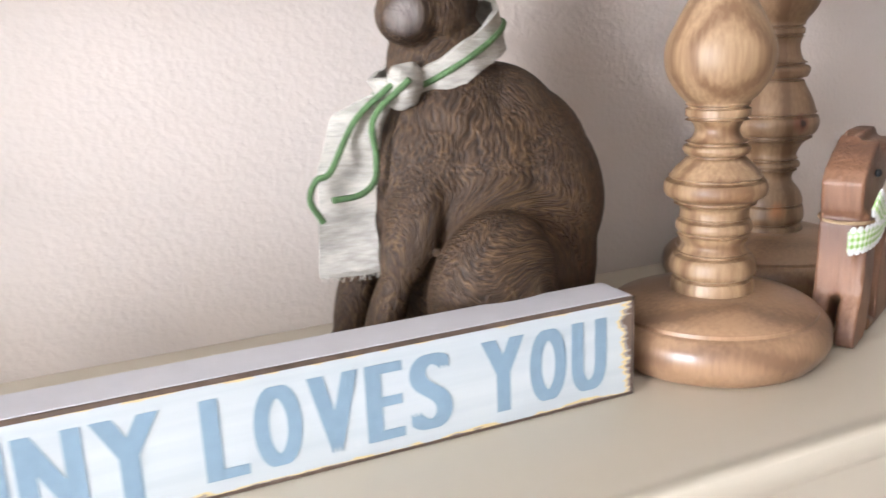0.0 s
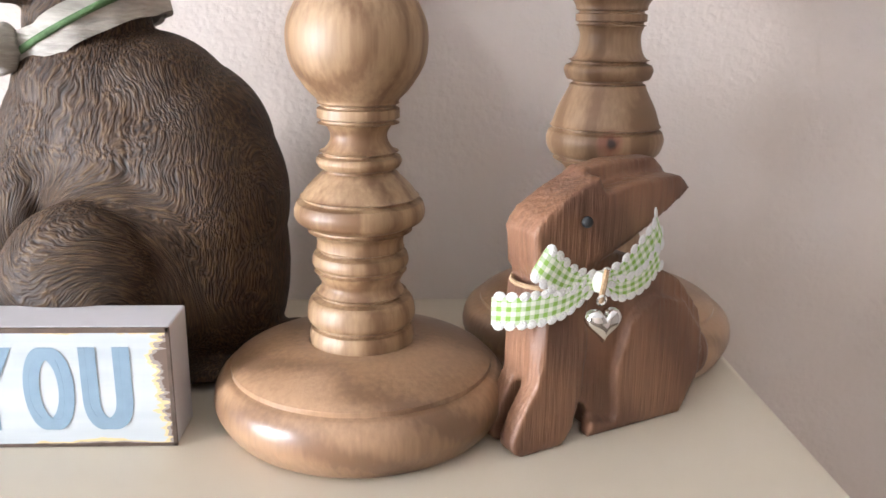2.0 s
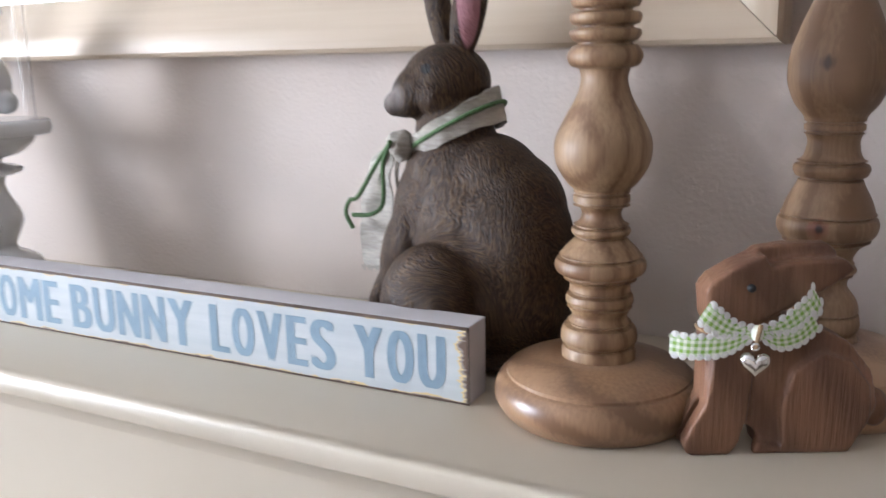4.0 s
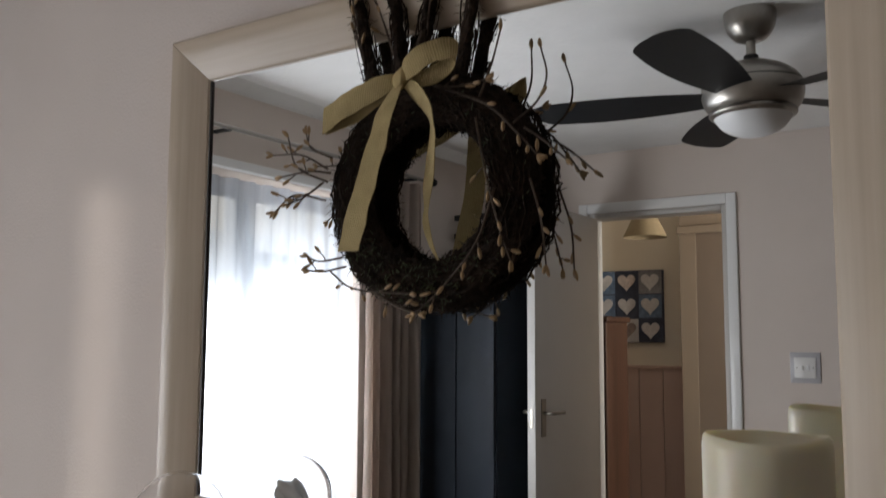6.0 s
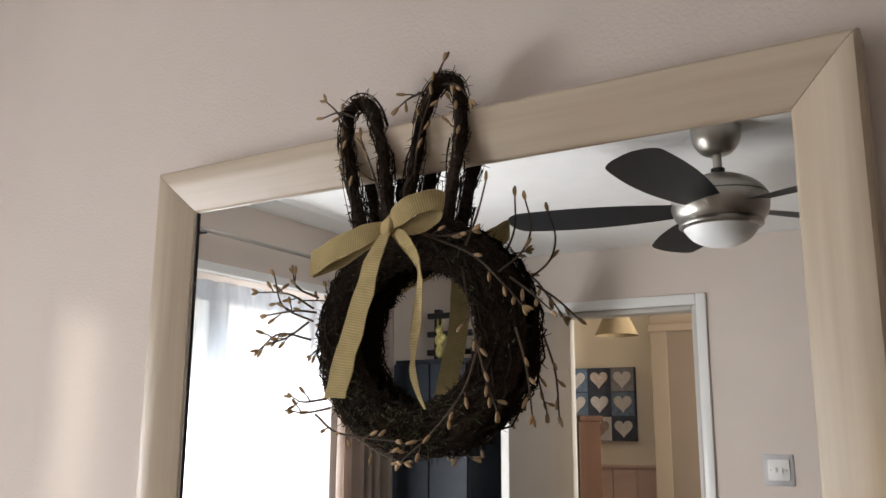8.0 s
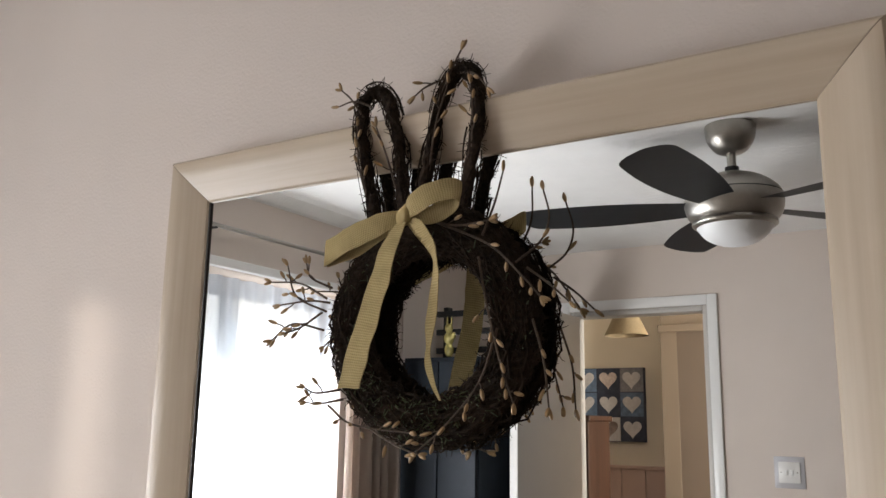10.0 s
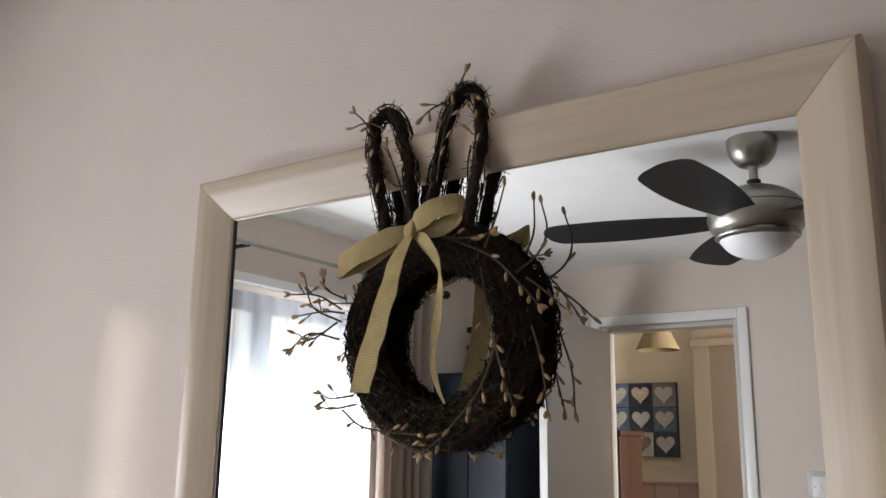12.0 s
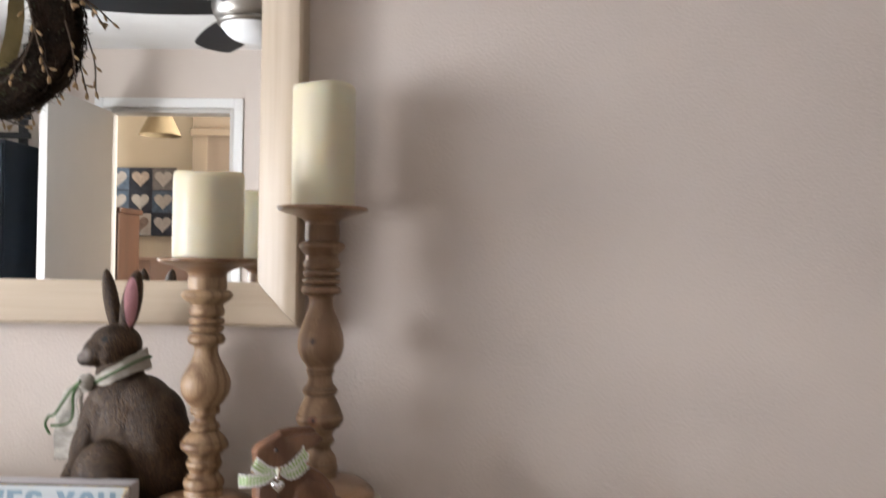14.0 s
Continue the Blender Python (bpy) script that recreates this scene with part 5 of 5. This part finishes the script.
hp = part("heart_pendant", b, "silver", bow, "polished silver heart pendant")
hp.matrix_local = Matrix.Translation(KN + Vector((0.0005, -0.0085, -0.0145))) @ pose(0, 0, 0, 0, 0, 14)
hp.data.shade_smooth()
part("bail", lathe([(-0.0006, 0.0016), (0, 0.0024), (0.0006, 0.0016)], 14, close=False), "silver", hp).matrix_local = pose(0, 0.002, 0.0085, 90, 0, 0)
part("eye", ellipsoid(bmesh.new(), W(0.0215, -0.0003, 0.101), (0.0024, 0.0018, 0.0024)), "black", wr)

# ---- digital clock ----
ck = thing("digital_clock", pose(-0.6955, -0.2019, SZ + 0.0078, 0, 0, 32.9) @ pose(0, 0, 0, -21.5, 0, 0), "black framed digital desk clock with a grey shell, tilted back", "clock")
part("bezel", boxed(-0.0690, 0.0690, 0, 0.020, 0, 0.278, bevel=0.003), "clock_black", ck, smooth=40)
part("shell", boxed(-0.0960, 0.0810, 0.024, 0.048, 0.020, 0.268, bevel=0.010, seg=4), "grey_plastic", ck, "grey plastic shell", smooth=50)
part("foot", boxed(-0.070, 0.080, 0.049, 0.061, 0.030, 0.11, bevel=0.003), "clock_black", ck)
part("inner_lip", boxed(-0.0522, 0.0500, -0.0008, 0.002, 0.0705, 0.2545, bevel=0.0008, seg=1), "clock_black", ck)
lcd = part("display", boxed(-0.0488, 0.0466, -0.0016, 0.0, 0.0743, 0.2507), "lcd", ck, "grey-green liquid crystal display")


def on_lcd(u):
    return -0.0488 + (u + 0.0585) * 0.8405


SEG = {"0": "abcdef", "1": "bc", "2": "abged", "3": "abgcd", "4": "fgbc", "5": "afgcd", "6": "afgedc", "8": "abcdefg", "9": "abcdfg", "T": "at", "H": "fegbc"}


def digits(text, x, z, w, hh, gap, th):
    g = th * 0.12

    made = []

    def bar(x0, x1, z0, z1):
        box(made[-1][1], on_lcd(x0), on_lcd(x1), -0.0022, -0.0016, z0 - 0.0047, z1 - 0.0047)

    for ch in text:
        bm = bmesh.new()
        if ch != " ":
            made.append((ch, bm))
        if ch == " ":
            x += w * 0.55
            continue
        if ch in ":.":
            for f in (0.3, 0.68) if ch == ":" else (0.0,):
                bar(x, x + th, z + hh * f, z + hh * f + th)
            x += th + gap * 1.2
            continue
        s = SEG[ch]
        hm = z + hh / 2
        for q in s:
            if q == "a":
                bar(x + g, x + w - g, z + hh - th, z + hh)
            elif q == "g":
                bar(x + th * 0.6, x + w - th * 0.6, hm - th / 2, hm + th / 2)
            elif q == "d":
                bar(x + g, x + w - g, z, z + th)
            elif q == "f":
                bar(x, x + th, hm + g, z + hh - g * 2)
            elif q == "e":
                bar(x, x + th, z + g * 2, hm - g)
            elif q == "b":
                bar(x + w - th, x + w, hm + g, z + hh - g * 2)
            elif q == "c":
                bar(x + w - th, x + w, z + g * 2, hm - g)
            elif q == "t":
                bar(x + w / 2 - th / 2, x + w / 2 + th / 2, z, z + hh - th * 1.2)
        x += w + gap
    for ch, bm in made:
        part("numeral", bm, "lcd_ink", lcd)


digits("11", -0.064, 0.2195, 0.013, 0.0285, 0.003, 0.0032)
digits("4", -0.019, 0.2195, 0.015, 0.0285, 0.003, 0.0030)
digits("TH", 0.012, 0.2195, 0.016, 0.0285, 0.004, 0.0028)
digits("2:", -0.033, 0.1585, 0.023, 0.049, 0.005, 0.0052)
digits("10", 0.001, 0.1585, 0.023, 0.049, 0.004, 0.0056)
digits("35", 0.017, 0.1315, 0.013, 0.0225, 0.004, 0.0030)
digits("68", -0.047, 0.0835, 0.021, 0.036, 0.005, 0.0050)
digits("9", 0.007, 0.0835, 0.009, 0.015, 0.002, 0.0022)
b = bmesh.new()
n = 14
o = [(0.0150 * math.sin(a), 0.0150 * math.cos(a)) for a in (math.pi * k / n for k in range(n + 1))] + [(0.0095 * math.sin(a), 0.0150 * math.cos(a)) for a in (math.pi * (n - k) / n for k in range(1, n))]
prism(b, o, Matrix.Translation((0.0280, -0.0022, 0.0953)), 0.0006)
part("moon_symbol", b, "lcd_ink", lcd)
for x, z, w in ((-0.048, 0.2515, 0.012), (-0.012, 0.2515, 0.012), (0.030, 0.2515, 0.010), (0.020, 0.1215, 0.026), (-0.044, 0.1225, 0.016), (-0.054, 0.185, 0.006)):
    part("caption_bar", boxed(on_lcd(x), on_lcd(x + w), -0.0020, -0.0016, z - 0.0047, z - 0.0029), "lcd_ink", lcd)

# ---- white cake-stand cloche with china rabbit ----
CX, CY = -0.563, -0.113
st = thing("cloche_stand", pose(CX, CY, SZ), "white china pedestal with a clear glass dome", "cloche")
part("pedestal", lathe(rounded([(0, 0.043), (0.004, 0.0455), (0.018, 0.0445), (0.030, 0.041), (0.036, 0.033), (0.041, 0.0225), (0.047, 0.0195), (0.056, 0.0235), (0.070, 0.0285), (0.082, 0.0265), (0.096, 0.0190), (0.108, 0.0155), (0.116, 0.018, 1), (0.118, 0.030), (0.122, 0.034), (0.1255, 0.030), (0.129, 0.015, 1), (0.133, 0.017), (0.138, 0.034), (0.148, 0.046), (0.155, 0.050), (0.1565, 0.0625, 1), (0.162, 0.0645), (0.170, 0.0630), (0.1715, 0.058, 1), (0.1705, 0.02), (0.1705, 0.002)], 4), 56), "china", st, smooth=50)
R = 0.0515
outer = [(0.1722, R), (0.25, R)] + [(0.282 + 0.050 * math.sin(a), R * math.cos(a) + 0.0001) for a in (math.pi / 2 * k / 14 for k in range(15))]
inner = [(z - (0.0011 if z > 0.285 else 0), max(0.0002, r - 0.0011)) for z, r in reversed(outer)]
bm = lathe(outer + inner, 64, close=False)
bm.verts.ensure_lookup_table()
d = part("glass_dome", bm, "glass", st, "clear glass dome", smooth=60)
d.visible_shadow = False
b = bmesh.new()
for c, r, rot in (((0.004, 0, 0.034), (0.029, 0.026, 0.034), (0, 0, 0)), ((-0.004, 0, 0.066), (0.022, 0.020, 0.034), (0, 8, 0)), ((-0.010, 0, 0.104), (0.0165, 0.014, 0.016), (0, 20, 0)), ((-0.019, 0, 0.106), (0.010, 0.009, 0.009), (0, 0, 0)),
                  ((0.012, -0.008, 0.104), (0.030, 0.0055, 0.0085), (0, 40, 8)), ((0.010, 0.008, 0.108), (0.028, 0.0055, 0.0085), (0, 28, -8)), ((-0.026, -0.010, 0.072), (0.013, 0.006, 0.006), (0, 25, 0)), ((-0.026, 0.010, 0.072), (0.013, 0.006, 0.006), (0, 25, 0)),
                  ((-0.014, -0.016, 0.012), (0.022, 0.009, 0.010), (0, 0, 0)), ((-0.014, 0.016, 0.012), (0.022, 0.009, 0.010), (0, 0, 0)), ((0.008, -0.018, 0.030), (0.022, 0.012, 0.024), (0, 0, 0)), ((0.030, 0, 0.016), (0.011, 0.011, 0.011), (0, 0, 0))):
    ellipsoid(b, c, r, rot)
cr = tagged(part("china_rabbit", b, "china"), "white glazed china rabbit gazing upward under the glass dome", "figurine")
cr.matrix_world = pose(CX, CY, SZ + 0.1715, 0, 0, 12) @ Matrix.Diagonal((1.1, 1.05, 1.05, 1))
fused(cr, 0.0017, 7)

# ---- pair of white china rabbits ----
b = bmesh.new()
for c, r, rot in (((-0.030, 0, 0.032), (0.034, 0.030, 0.032), (0, 0, 0)), ((-0.016, 0, 0.062), (0.021, 0.020, 0.036), (0, 26, 0)), ((0.004, -0.002, 0.092), (0.018, 0.015, 0.0145), (0, 20, 0)), ((-0.010, -0.010, 0.082), (0.009, 0.006, 0.028), (0, 40, 0)), ((-0.008, 0.012, 0.084), (0.009, 0.006, 0.028), (0, 40, 0)),
                  ((-0.020, -0.024, 0.020), (0.024, 0.012, 0.021), (0, 0, 0)), ((0.000, -0.026, 0.007), (0.022, 0.009, 0.0075), (0, 0, 0)), ((0.010, -0.016, 0.058), (0.018, 0.006, 0.006), (0, 30, 0)),
                  ((0.046, 0.014, 0.036), (0.026, 0.024, 0.030), (0, 0, 0)), ((0.036, 0.008, 0.066), (0.019, 0.016, 0.018), (0, -30, 0)), ((0.020, 0.000, 0.070), (0.011, 0.010, 0.010), (0, 0, 0)), ((0.060, 0.006, 0.075), (0.026, 0.006, 0.008), (0, 8, 20)), ((0.058, 0.020, 0.078), (0.026, 0.006, 0.008), (0, 4, 10)),
                  ((0.058, -0.008, 0.026), (0.010, 0.010, 0.026), (0, 0, 0)), ((0.062, -0.014, 0.007), (0.013, 0.009, 0.0075), (0, 0, 0)), ((0.028, -0.008, 0.040), (0.012, 0.007, 0.009), (0, 0, 0)), ((0.010, 0.004, 0.010), (0.050, 0.026, 0.0105), (0, 0, 8))):
    ellipsoid(b, c, r, rot)
pr = tagged(part("china_ornament", b, "china"), "white glazed china figurine of two rabbits hugging", "figurine")
pr.matrix_world = pose(-0.560, -0.205, SZ, 0, 0, 18)
fused(pr, 0.0019, 6)

# ---- vine wreath shaped as a rabbit's head ----
WC = Vector((-0.276, -0.045, 1.563))
wre = thing("vine_wreath", pose(*WC), "dark vine wreath with rabbit ears hung on the mirror, cream buds", "wreath")
RX, RZ, RM = 0.1010, 0.0985, 0.0255
rnd = random.Random(77)
b = bmesh.new()


def on_ring(a, q, rr):
    """A point near the ring: a round the wreath, q round its body."""
    ca, sa = math.cos(a), math.sin(a)
    k = rr * math.cos(q)
    return Vector(((RX + k) * ca, -rr * 0.52 * math.sin(q), (RZ + k) * sa))


n, k2 = 60, 12
g = [[b.verts.new(on_ring(2 * math.pi * i / n, 2 * math.pi * j / k2, 0.0205 * (1 + 0.16 * noise.noise(Vector((math.cos(2 * math.pi * i / n) * 3, math.sin(2 * math.pi * i / n) * 3, j * 0.9)))))) for j in range(k2)] for i in range(n)]
for i in range(n):
    for j in range(k2):
        b.faces.new((g[i][j], g[(i + 1) % n][j], g[(i + 1) % n][(j + 1) % k2], g[i][(j + 1) % k2]))
core = part("core", b, "vine", wre)
b = bmesh.new()
for k in range(760):
    a, q = rnd.uniform(0, 2 * math.pi), rnd.uniform(0, 2 * math.pi)
    span, tw = rnd.uniform(0.25, 1.3), rnd.uniform(-2.2, 2.2)
    rr, wob = RM * rnd.uniform(0.80, 1.10), rnd.uniform(0, 6)
    m = 9
    pts = [on_ring(a + span * i / m, q + tw * i / m, rr * (1 + 0.11 * math.sin(wob + 2.1 * i))) for i in range(m + 1)]
    th = rnd.choice((0.0004, 0.0005, 0.0007, 0.0009, 0.0014))
    tube(b, pts, th, th * 0.6, 5)
for k in range(1500):
    a, q = rnd.uniform(0, 2 * math.pi), rnd.uniform(0, 2 * math.pi)
    p = on_ring(a, q, RM * 0.92)
    d = ((on_ring(a, q, RM * 1.6) - p).normalized() + Vector((rnd.uniform(-1, 1), rnd.uniform(-0.6, 0.6), rnd.uniform(-1, 1))) * 1.1).normalized()
    e = Vector((rnd.uniform(-1, 1), rnd.uniform(-0.4, 0.4), rnd.uniform(-1, 1)))
    ln = rnd.uniform(0.004, 0.013)
    tube(b, [p, p + d * ln * 0.45 + e * 0.0025, p + d * ln * 0.8 + e * 0.001, p + d * ln + e * 0.004], 0.0006, 0.0002, 4)
part("vine_wrap", b, "vine", wre)["kind"] = "stuff"
b = bmesh.new()
for k in range(260):
    a = rnd.gauss(-1.75, 0.5) if k < 190 else rnd.uniform(0, 6.28)
    q = rnd.uniform(0.6, 2.6)
    p = on_ring(a, q, RM * 0.98)
    d = Vector((rnd.uniform(-1, 1), rnd.uniform(-1, 0.1), rnd.uniform(-1, 1))).normalized()
    tube(b, [p, p + d * rnd.uniform(0.004, 0.010)], 0.0009, 0.0004, 4)
part("moss", b, "moss", wre)["kind"] = "stuff"


def ear(points):
    bm = bmesh.new()
    c = spline([Vector(p) + Vector((0.009, 0, 0)) for p in points], 8)
    tube(bm, c, 0.0070, seg=9)
    for v in bm.verts:
        v.co += 0.0030 * noise.noise_vector(v.co * 130)
    for k in range(90):
        i0 = rnd.randrange(0, len(c) - 6)
        ln = rnd.randrange(5, min(22, len(c) - i0))
        ph, tw = rnd.uniform(0, 6.28), rnd.uniform(-0.5, 0.5)
        rr = rnd.uniform(0.0068, 0.0120)
        pts = []
        for i in range(i0, i0 + ln):
            d = (c[min(i + 1, len(c) - 1)] - c[max(i - 1, 0)]).normalized()
            u = d.cross(Vector((0, 1, 0.01))).normalized()
            w = d.cross(u)
            pts.append(c[i] + rr * (u * math.cos(ph + tw * (i - i0)) + w * math.sin(ph + tw * (i - i0))))
        tube(bm, pts, rnd.choice((0.0005, 0.0007, 0.0011)), 0.0003, 5)
    for k in range(330):
        p = rnd.choice(c)
        d = Vector((rnd.uniform(-1, 1), rnd.uniform(-0.8, 0.5), rnd.uniform(-0.8, 1))).normalized()
        tube(bm, [p + d * 0.004, p + d * rnd.uniform(0.010, 0.020)], 0.0006, 0.0003, 4)
    return part("ear", bm, "vine", wre)


ear([(-0.080, 0.006, 0.085), (-0.090, 0.004, 0.140), (-0.103, 0.002, 0.200), (-0.106, 0.0, 0.248), (-0.092, -0.002, 0.270), (-0.072, -0.001, 0.262), (-0.058, 0.002, 0.218), (-0.052, 0.004, 0.160), (-0.046, 0.006, 0.090)])
ear([(-0.034, 0.006, 0.090), (-0.022, 0.004, 0.150), (-0.010, 0.002, 0.208), (0.006, 0.0, 0.256), (0.026, -0.002, 0.274), (0.044, -0.001, 0.260), (0.046, 0.001, 0.218), (0.034, 0.004, 0.160), (0.018, 0.006, 0.090)])

budm = None


def bud(m, parent):
    global budm
    if budm is None:
        bm = ellipsoid(bmesh.new(), (0, 0, 0.0046), (0.0020, 0.0020, 0.0053), u=8, v=7)
        budm = part("bud", bm, "bud", parent, "cream bud", smooth=60)
        budm.matrix_local = m
    else:
        share("bud", budm, m, parent)


def spray(points, buds=4, tip=2, r=0.0014, side=0.012, reach=1.0):
    """A thin stem with cream buds at its tip and on short side twigs."""
    a0 = Vector(points[0])
    c = spline([a0 + (Vector(p) - a0) * reach for p in points], 6)
    bm = bmesh.new()
    tube(bm, c, r, r * 0.6, 6)
    spots = []
    for k in range(buds):
        i = int(len(c) * (0.35 + 0.6 * k / max(1, buds)))
        i = min(i, len(c) - 2)
        d = (c[i + 1] - c[i]).normalized()
        sd = Vector((rnd.uniform(-1, 1), rnd.uniform(-0.9, 0.1), rnd.uniform(-1, 1))).normalized()
        e = c[i] + (d * 0.9 + sd).normalized() * rnd.uniform(0.3, 1.0) * side
        tube(bm, [c[i], c[i].lerp(e, 0.5) + sd * 0.001, e], r * 0.6, r * 0.5, 5)
        spots.append((e, (d + sd).normalized()))
    d = (c[-1] - c[-3]).normalized()
    for k in range(tip):
        spots.append((c[-1], (d + 0.45 * Vector((rnd.uniform(-1, 1), rnd.uniform(-1, 0.3), rnd.uniform(-1, 1)))).normalized()))
    s = part("spray", bm, "stem", wre)
    for p, d in spots:
        bud(Matrix.Translation(p) @ d.to_track_quat("Z", "Y").to_matrix().to_4x4() @ Matrix.Diagonal((1, 1, rnd.uniform(0.85, 1.2), 1)), s)
    return s


# stems that stand out to the sides
spray([(-0.130, -0.01, 0.035), (-0.175, -0.02, 0.060), (-0.238, -0.02, 0.067)], 3, 2, reach=0.72)
spray([(-0.128, -0.012, 0.02), (-0.175, -0.03, 0.045), (-0.196, -0.03, 0.095)], 3, 2, reach=0.72)
spray([(-0.132, -0.01, 0.000), (-0.18, -0.028, 0.010), (-0.221, -0.03, -0.014)], 4, 2, reach=0.72)
spray([(-0.134, -0.012, 0.02), (-0.16, -0.03, -0.004), (-0.190, -0.032, -0.012)], 3, 2, reach=0.72)
spray([(-0.125, -0.01, 0.03), (-0.15, -0.03, 0.032), (-0.205, -0.035, 0.028)], 3, 2, reach=0.72)
spray([(-0.118, -0.016, 0.045), (-0.15, -0.03, 0.062), (-0.16, -0.03, 0.085)], 2, 2, reach=0.72)
spray([(-0.105, -0.012, -0.065), (-0.140, -0.025, -0.070), (-0.160, -0.028, -0.062)], 2, 3, reach=0.72)
spray([(-0.100, -0.012, -0.075), (-0.135, -0.025, -0.082), (-0.158, -0.028, -0.080)], 2, 2, reach=0.72)
spray([(0.072, -0.02, 0.084), (0.086, -0.02, 0.116), (0.091, -0.012, 0.150)], 0, 2)
spray([(0.104, -0.01, 0.056), (0.130, -0.01, 0.074), (0.139, -0.008, 0.098), (0.132, -0.006, 0.127)], 1, 2, side=0.007)
spray([(0.116, -0.01, 0.050), (0.138, -0.012, 0.034), (0.160, -0.010, 0.014)], 2, 2, side=0.007)
spray([(0.122, -0.01, 0.000), (0.134, -0.012, -0.040), (0.138, -0.010, -0.083)], 3, 3, side=0.007)
# stems that lie on the ring
spray([(0.020, -0.036, 0.102), (0.055, -0.040, 0.092), (0.090, -0.038, 0.094)], 3, 3)
spray([(0.026, -0.036, 0.100), (0.090, -0.040, 0.070), (0.120, -0.032, 0.040), (0.138, -0.026, 0.018)], 4, 3, side=0.008)
spray([(0.076, -0.034, 0.060), (0.088, -0.038, 0.010), (0.103, -0.038, -0.045), (0.114, -0.034, -0.080)], 7, 3)
spray([(0.098, -0.036, -0.010), (0.080, -0.038, -0.060), (0.044, -0.038, -0.100), (0.006, -0.034, -0.128)], 7, 3)
spray([(-0.104, -0.032, -0.082), (-0.068, -0.036, -0.101), (0.004, -0.038, -0.108)], 5, 3)
spray([(-0.040, -0.044, -0.105), (-0.005, -0.048, -0.120), (0.020, -0.046, -0.128)], 3, 3)
spray([(-0.0811, 0.002, 0.129), (-0.0938, -0.008, 0.1827), (-0.097, -0.01, 0.2311)], 4, 1)
spray([(-0.044, 0.002, 0.1397), (-0.0546, -0.01, 0.1881), (-0.0705, -0.01, 0.2257)], 3, 2)
spray([(-0.0811, -0.006, 0.2526), (-0.1023, -0.01, 0.2612), (-0.1235, -0.012, 0.258)], 1, 1)
spray([(-0.0917, -0.006, 0.2419), (-0.1055, -0.012, 0.2634), (-0.1203, -0.012, 0.2773)], 1, 2)
spray([(-0.0069, 0.002, 0.1612), (0.009, -0.01, 0.215), (0.0238, -0.01, 0.258)], 4, 2)
spray([(0.0461, 0.002, 0.172), (0.0535, -0.01, 0.215), (0.0514, -0.01, 0.2526)], 4, 2)
spray([(0.009, -0.006, 0.2419), (0.0302, -0.012, 0.2741), (0.0408, -0.012, 0.2924)], 2, 2)
spray([(0.0323, -0.006, 0.2687), (0.0567, -0.012, 0.2612), (0.0726, -0.012, 0.2419)], 1, 2)
spray([(0.0196, -0.006, 0.2666), (-0.0037, -0.012, 0.258), (-0.0164, -0.014, 0.2494)], 2, 2)

# mustard gauze bow on the wreath
gb = thing("gauze_bow", pose(*WC), "mustard yellow gauze ribbon bow tied at the top of the wreath", "bow")
KB = Vector((0.001, -0.051, 0.106))


def bow_band(name, steps, widths, across, thick=0.0008):
    """One length of the bow's ribbon, by steps from the knot."""
    return part(name, creased(ribbon([KB + Vector(p) for p in steps], widths, across, thick, 10), 0.0016, 55), "ribbon", gb, smooth=60)


part("knot", creased(ellipsoid(bmesh.new(), KB, (0.0095, 0.008, 0.012), (0, 20, 0)), 0.003, 120), "ribbon", gb, smooth=60)
bow_band("loop", [(0, 0, 0), (-0.022, -0.008, -0.007), (-0.058, -0.011, -0.019), (-0.097, -0.006, -0.032)], [0.012, 0.023, 0.028, 0.029], [(0.30, 0, 1), (0.28, -0.1, 1), (0.20, -0.1, 1), (0.02, 0, 1)])
bow_band("loop", [(0, 0, 0), (-0.024, 0.004, -0.010), (-0.060, 0.006, -0.024), (-0.095, -0.004, -0.033)], [0.010, 0.020, 0.025, 0.027], [(0.30, 0, 1), (0.28, 0.1, 1), (0.20, 0.1, 1), (0.02, 0, 1)])
bow_band("loop", [(0, 0, 0), (0.016, -0.010, 0.007), (0.040, -0.011, 0.016), (0.058, -0.005, 0.019), (0.063, 0.002, 0.015), (0.050, 0.005, 0.006), (0.024, 0.001, -0.004), (0, 0, 0)], [0.012, 0.021, 0.022, 0.022, 0.021, 0.021, 0.018, 0.010], [(-0.42, 0, 1), (-0.45, -0.15, 1), (-0.25, -0.2, 1), (0.0, 0, 1), (0.05, 0.1, 1), (-0.2, 0.1, 1), (-0.4, 0, 1), (-0.42, 0, 1)])
bow_band("tail", [(0, 0, 0), (-0.008, -0.013, -0.030), (-0.017, -0.024, -0.083), (-0.031, -0.029, -0.136), (-0.042, -0.028, -0.173)], [0.011, 0.021, 0.026, 0.027, 0.027], [(1, -0.1, -0.1), (1, -0.15, -0.15), (1, -0.1, -0.2), (1, -0.05, -0.1), (1, 0, 0)])
bow_band("tail", [(0.004, 0, -0.004), (0.024, -0.008, -0.020), (0.040, -0.006, -0.050), (0.037, -0.004, -0.090), (0.031, -0.002, -0.134)], [0.011, 0.021, 0.017, 0.017, 0.006], [(0.8, -0.1, 0.5), (1, -0.4, 0.2), (0.8, -0.8, 0), (0.9, -0.4, 0), (1, 0, 0)])
bow_band("tail", [(0.031, -0.002, -0.130), (0.034, -0.004, -0.155), (0.046, -0.002, -0.184)], [0.006, 0.007, 0.002], [(1, 0, 0), (1, 0, 0), (1, 0, 0)], 0.0006)
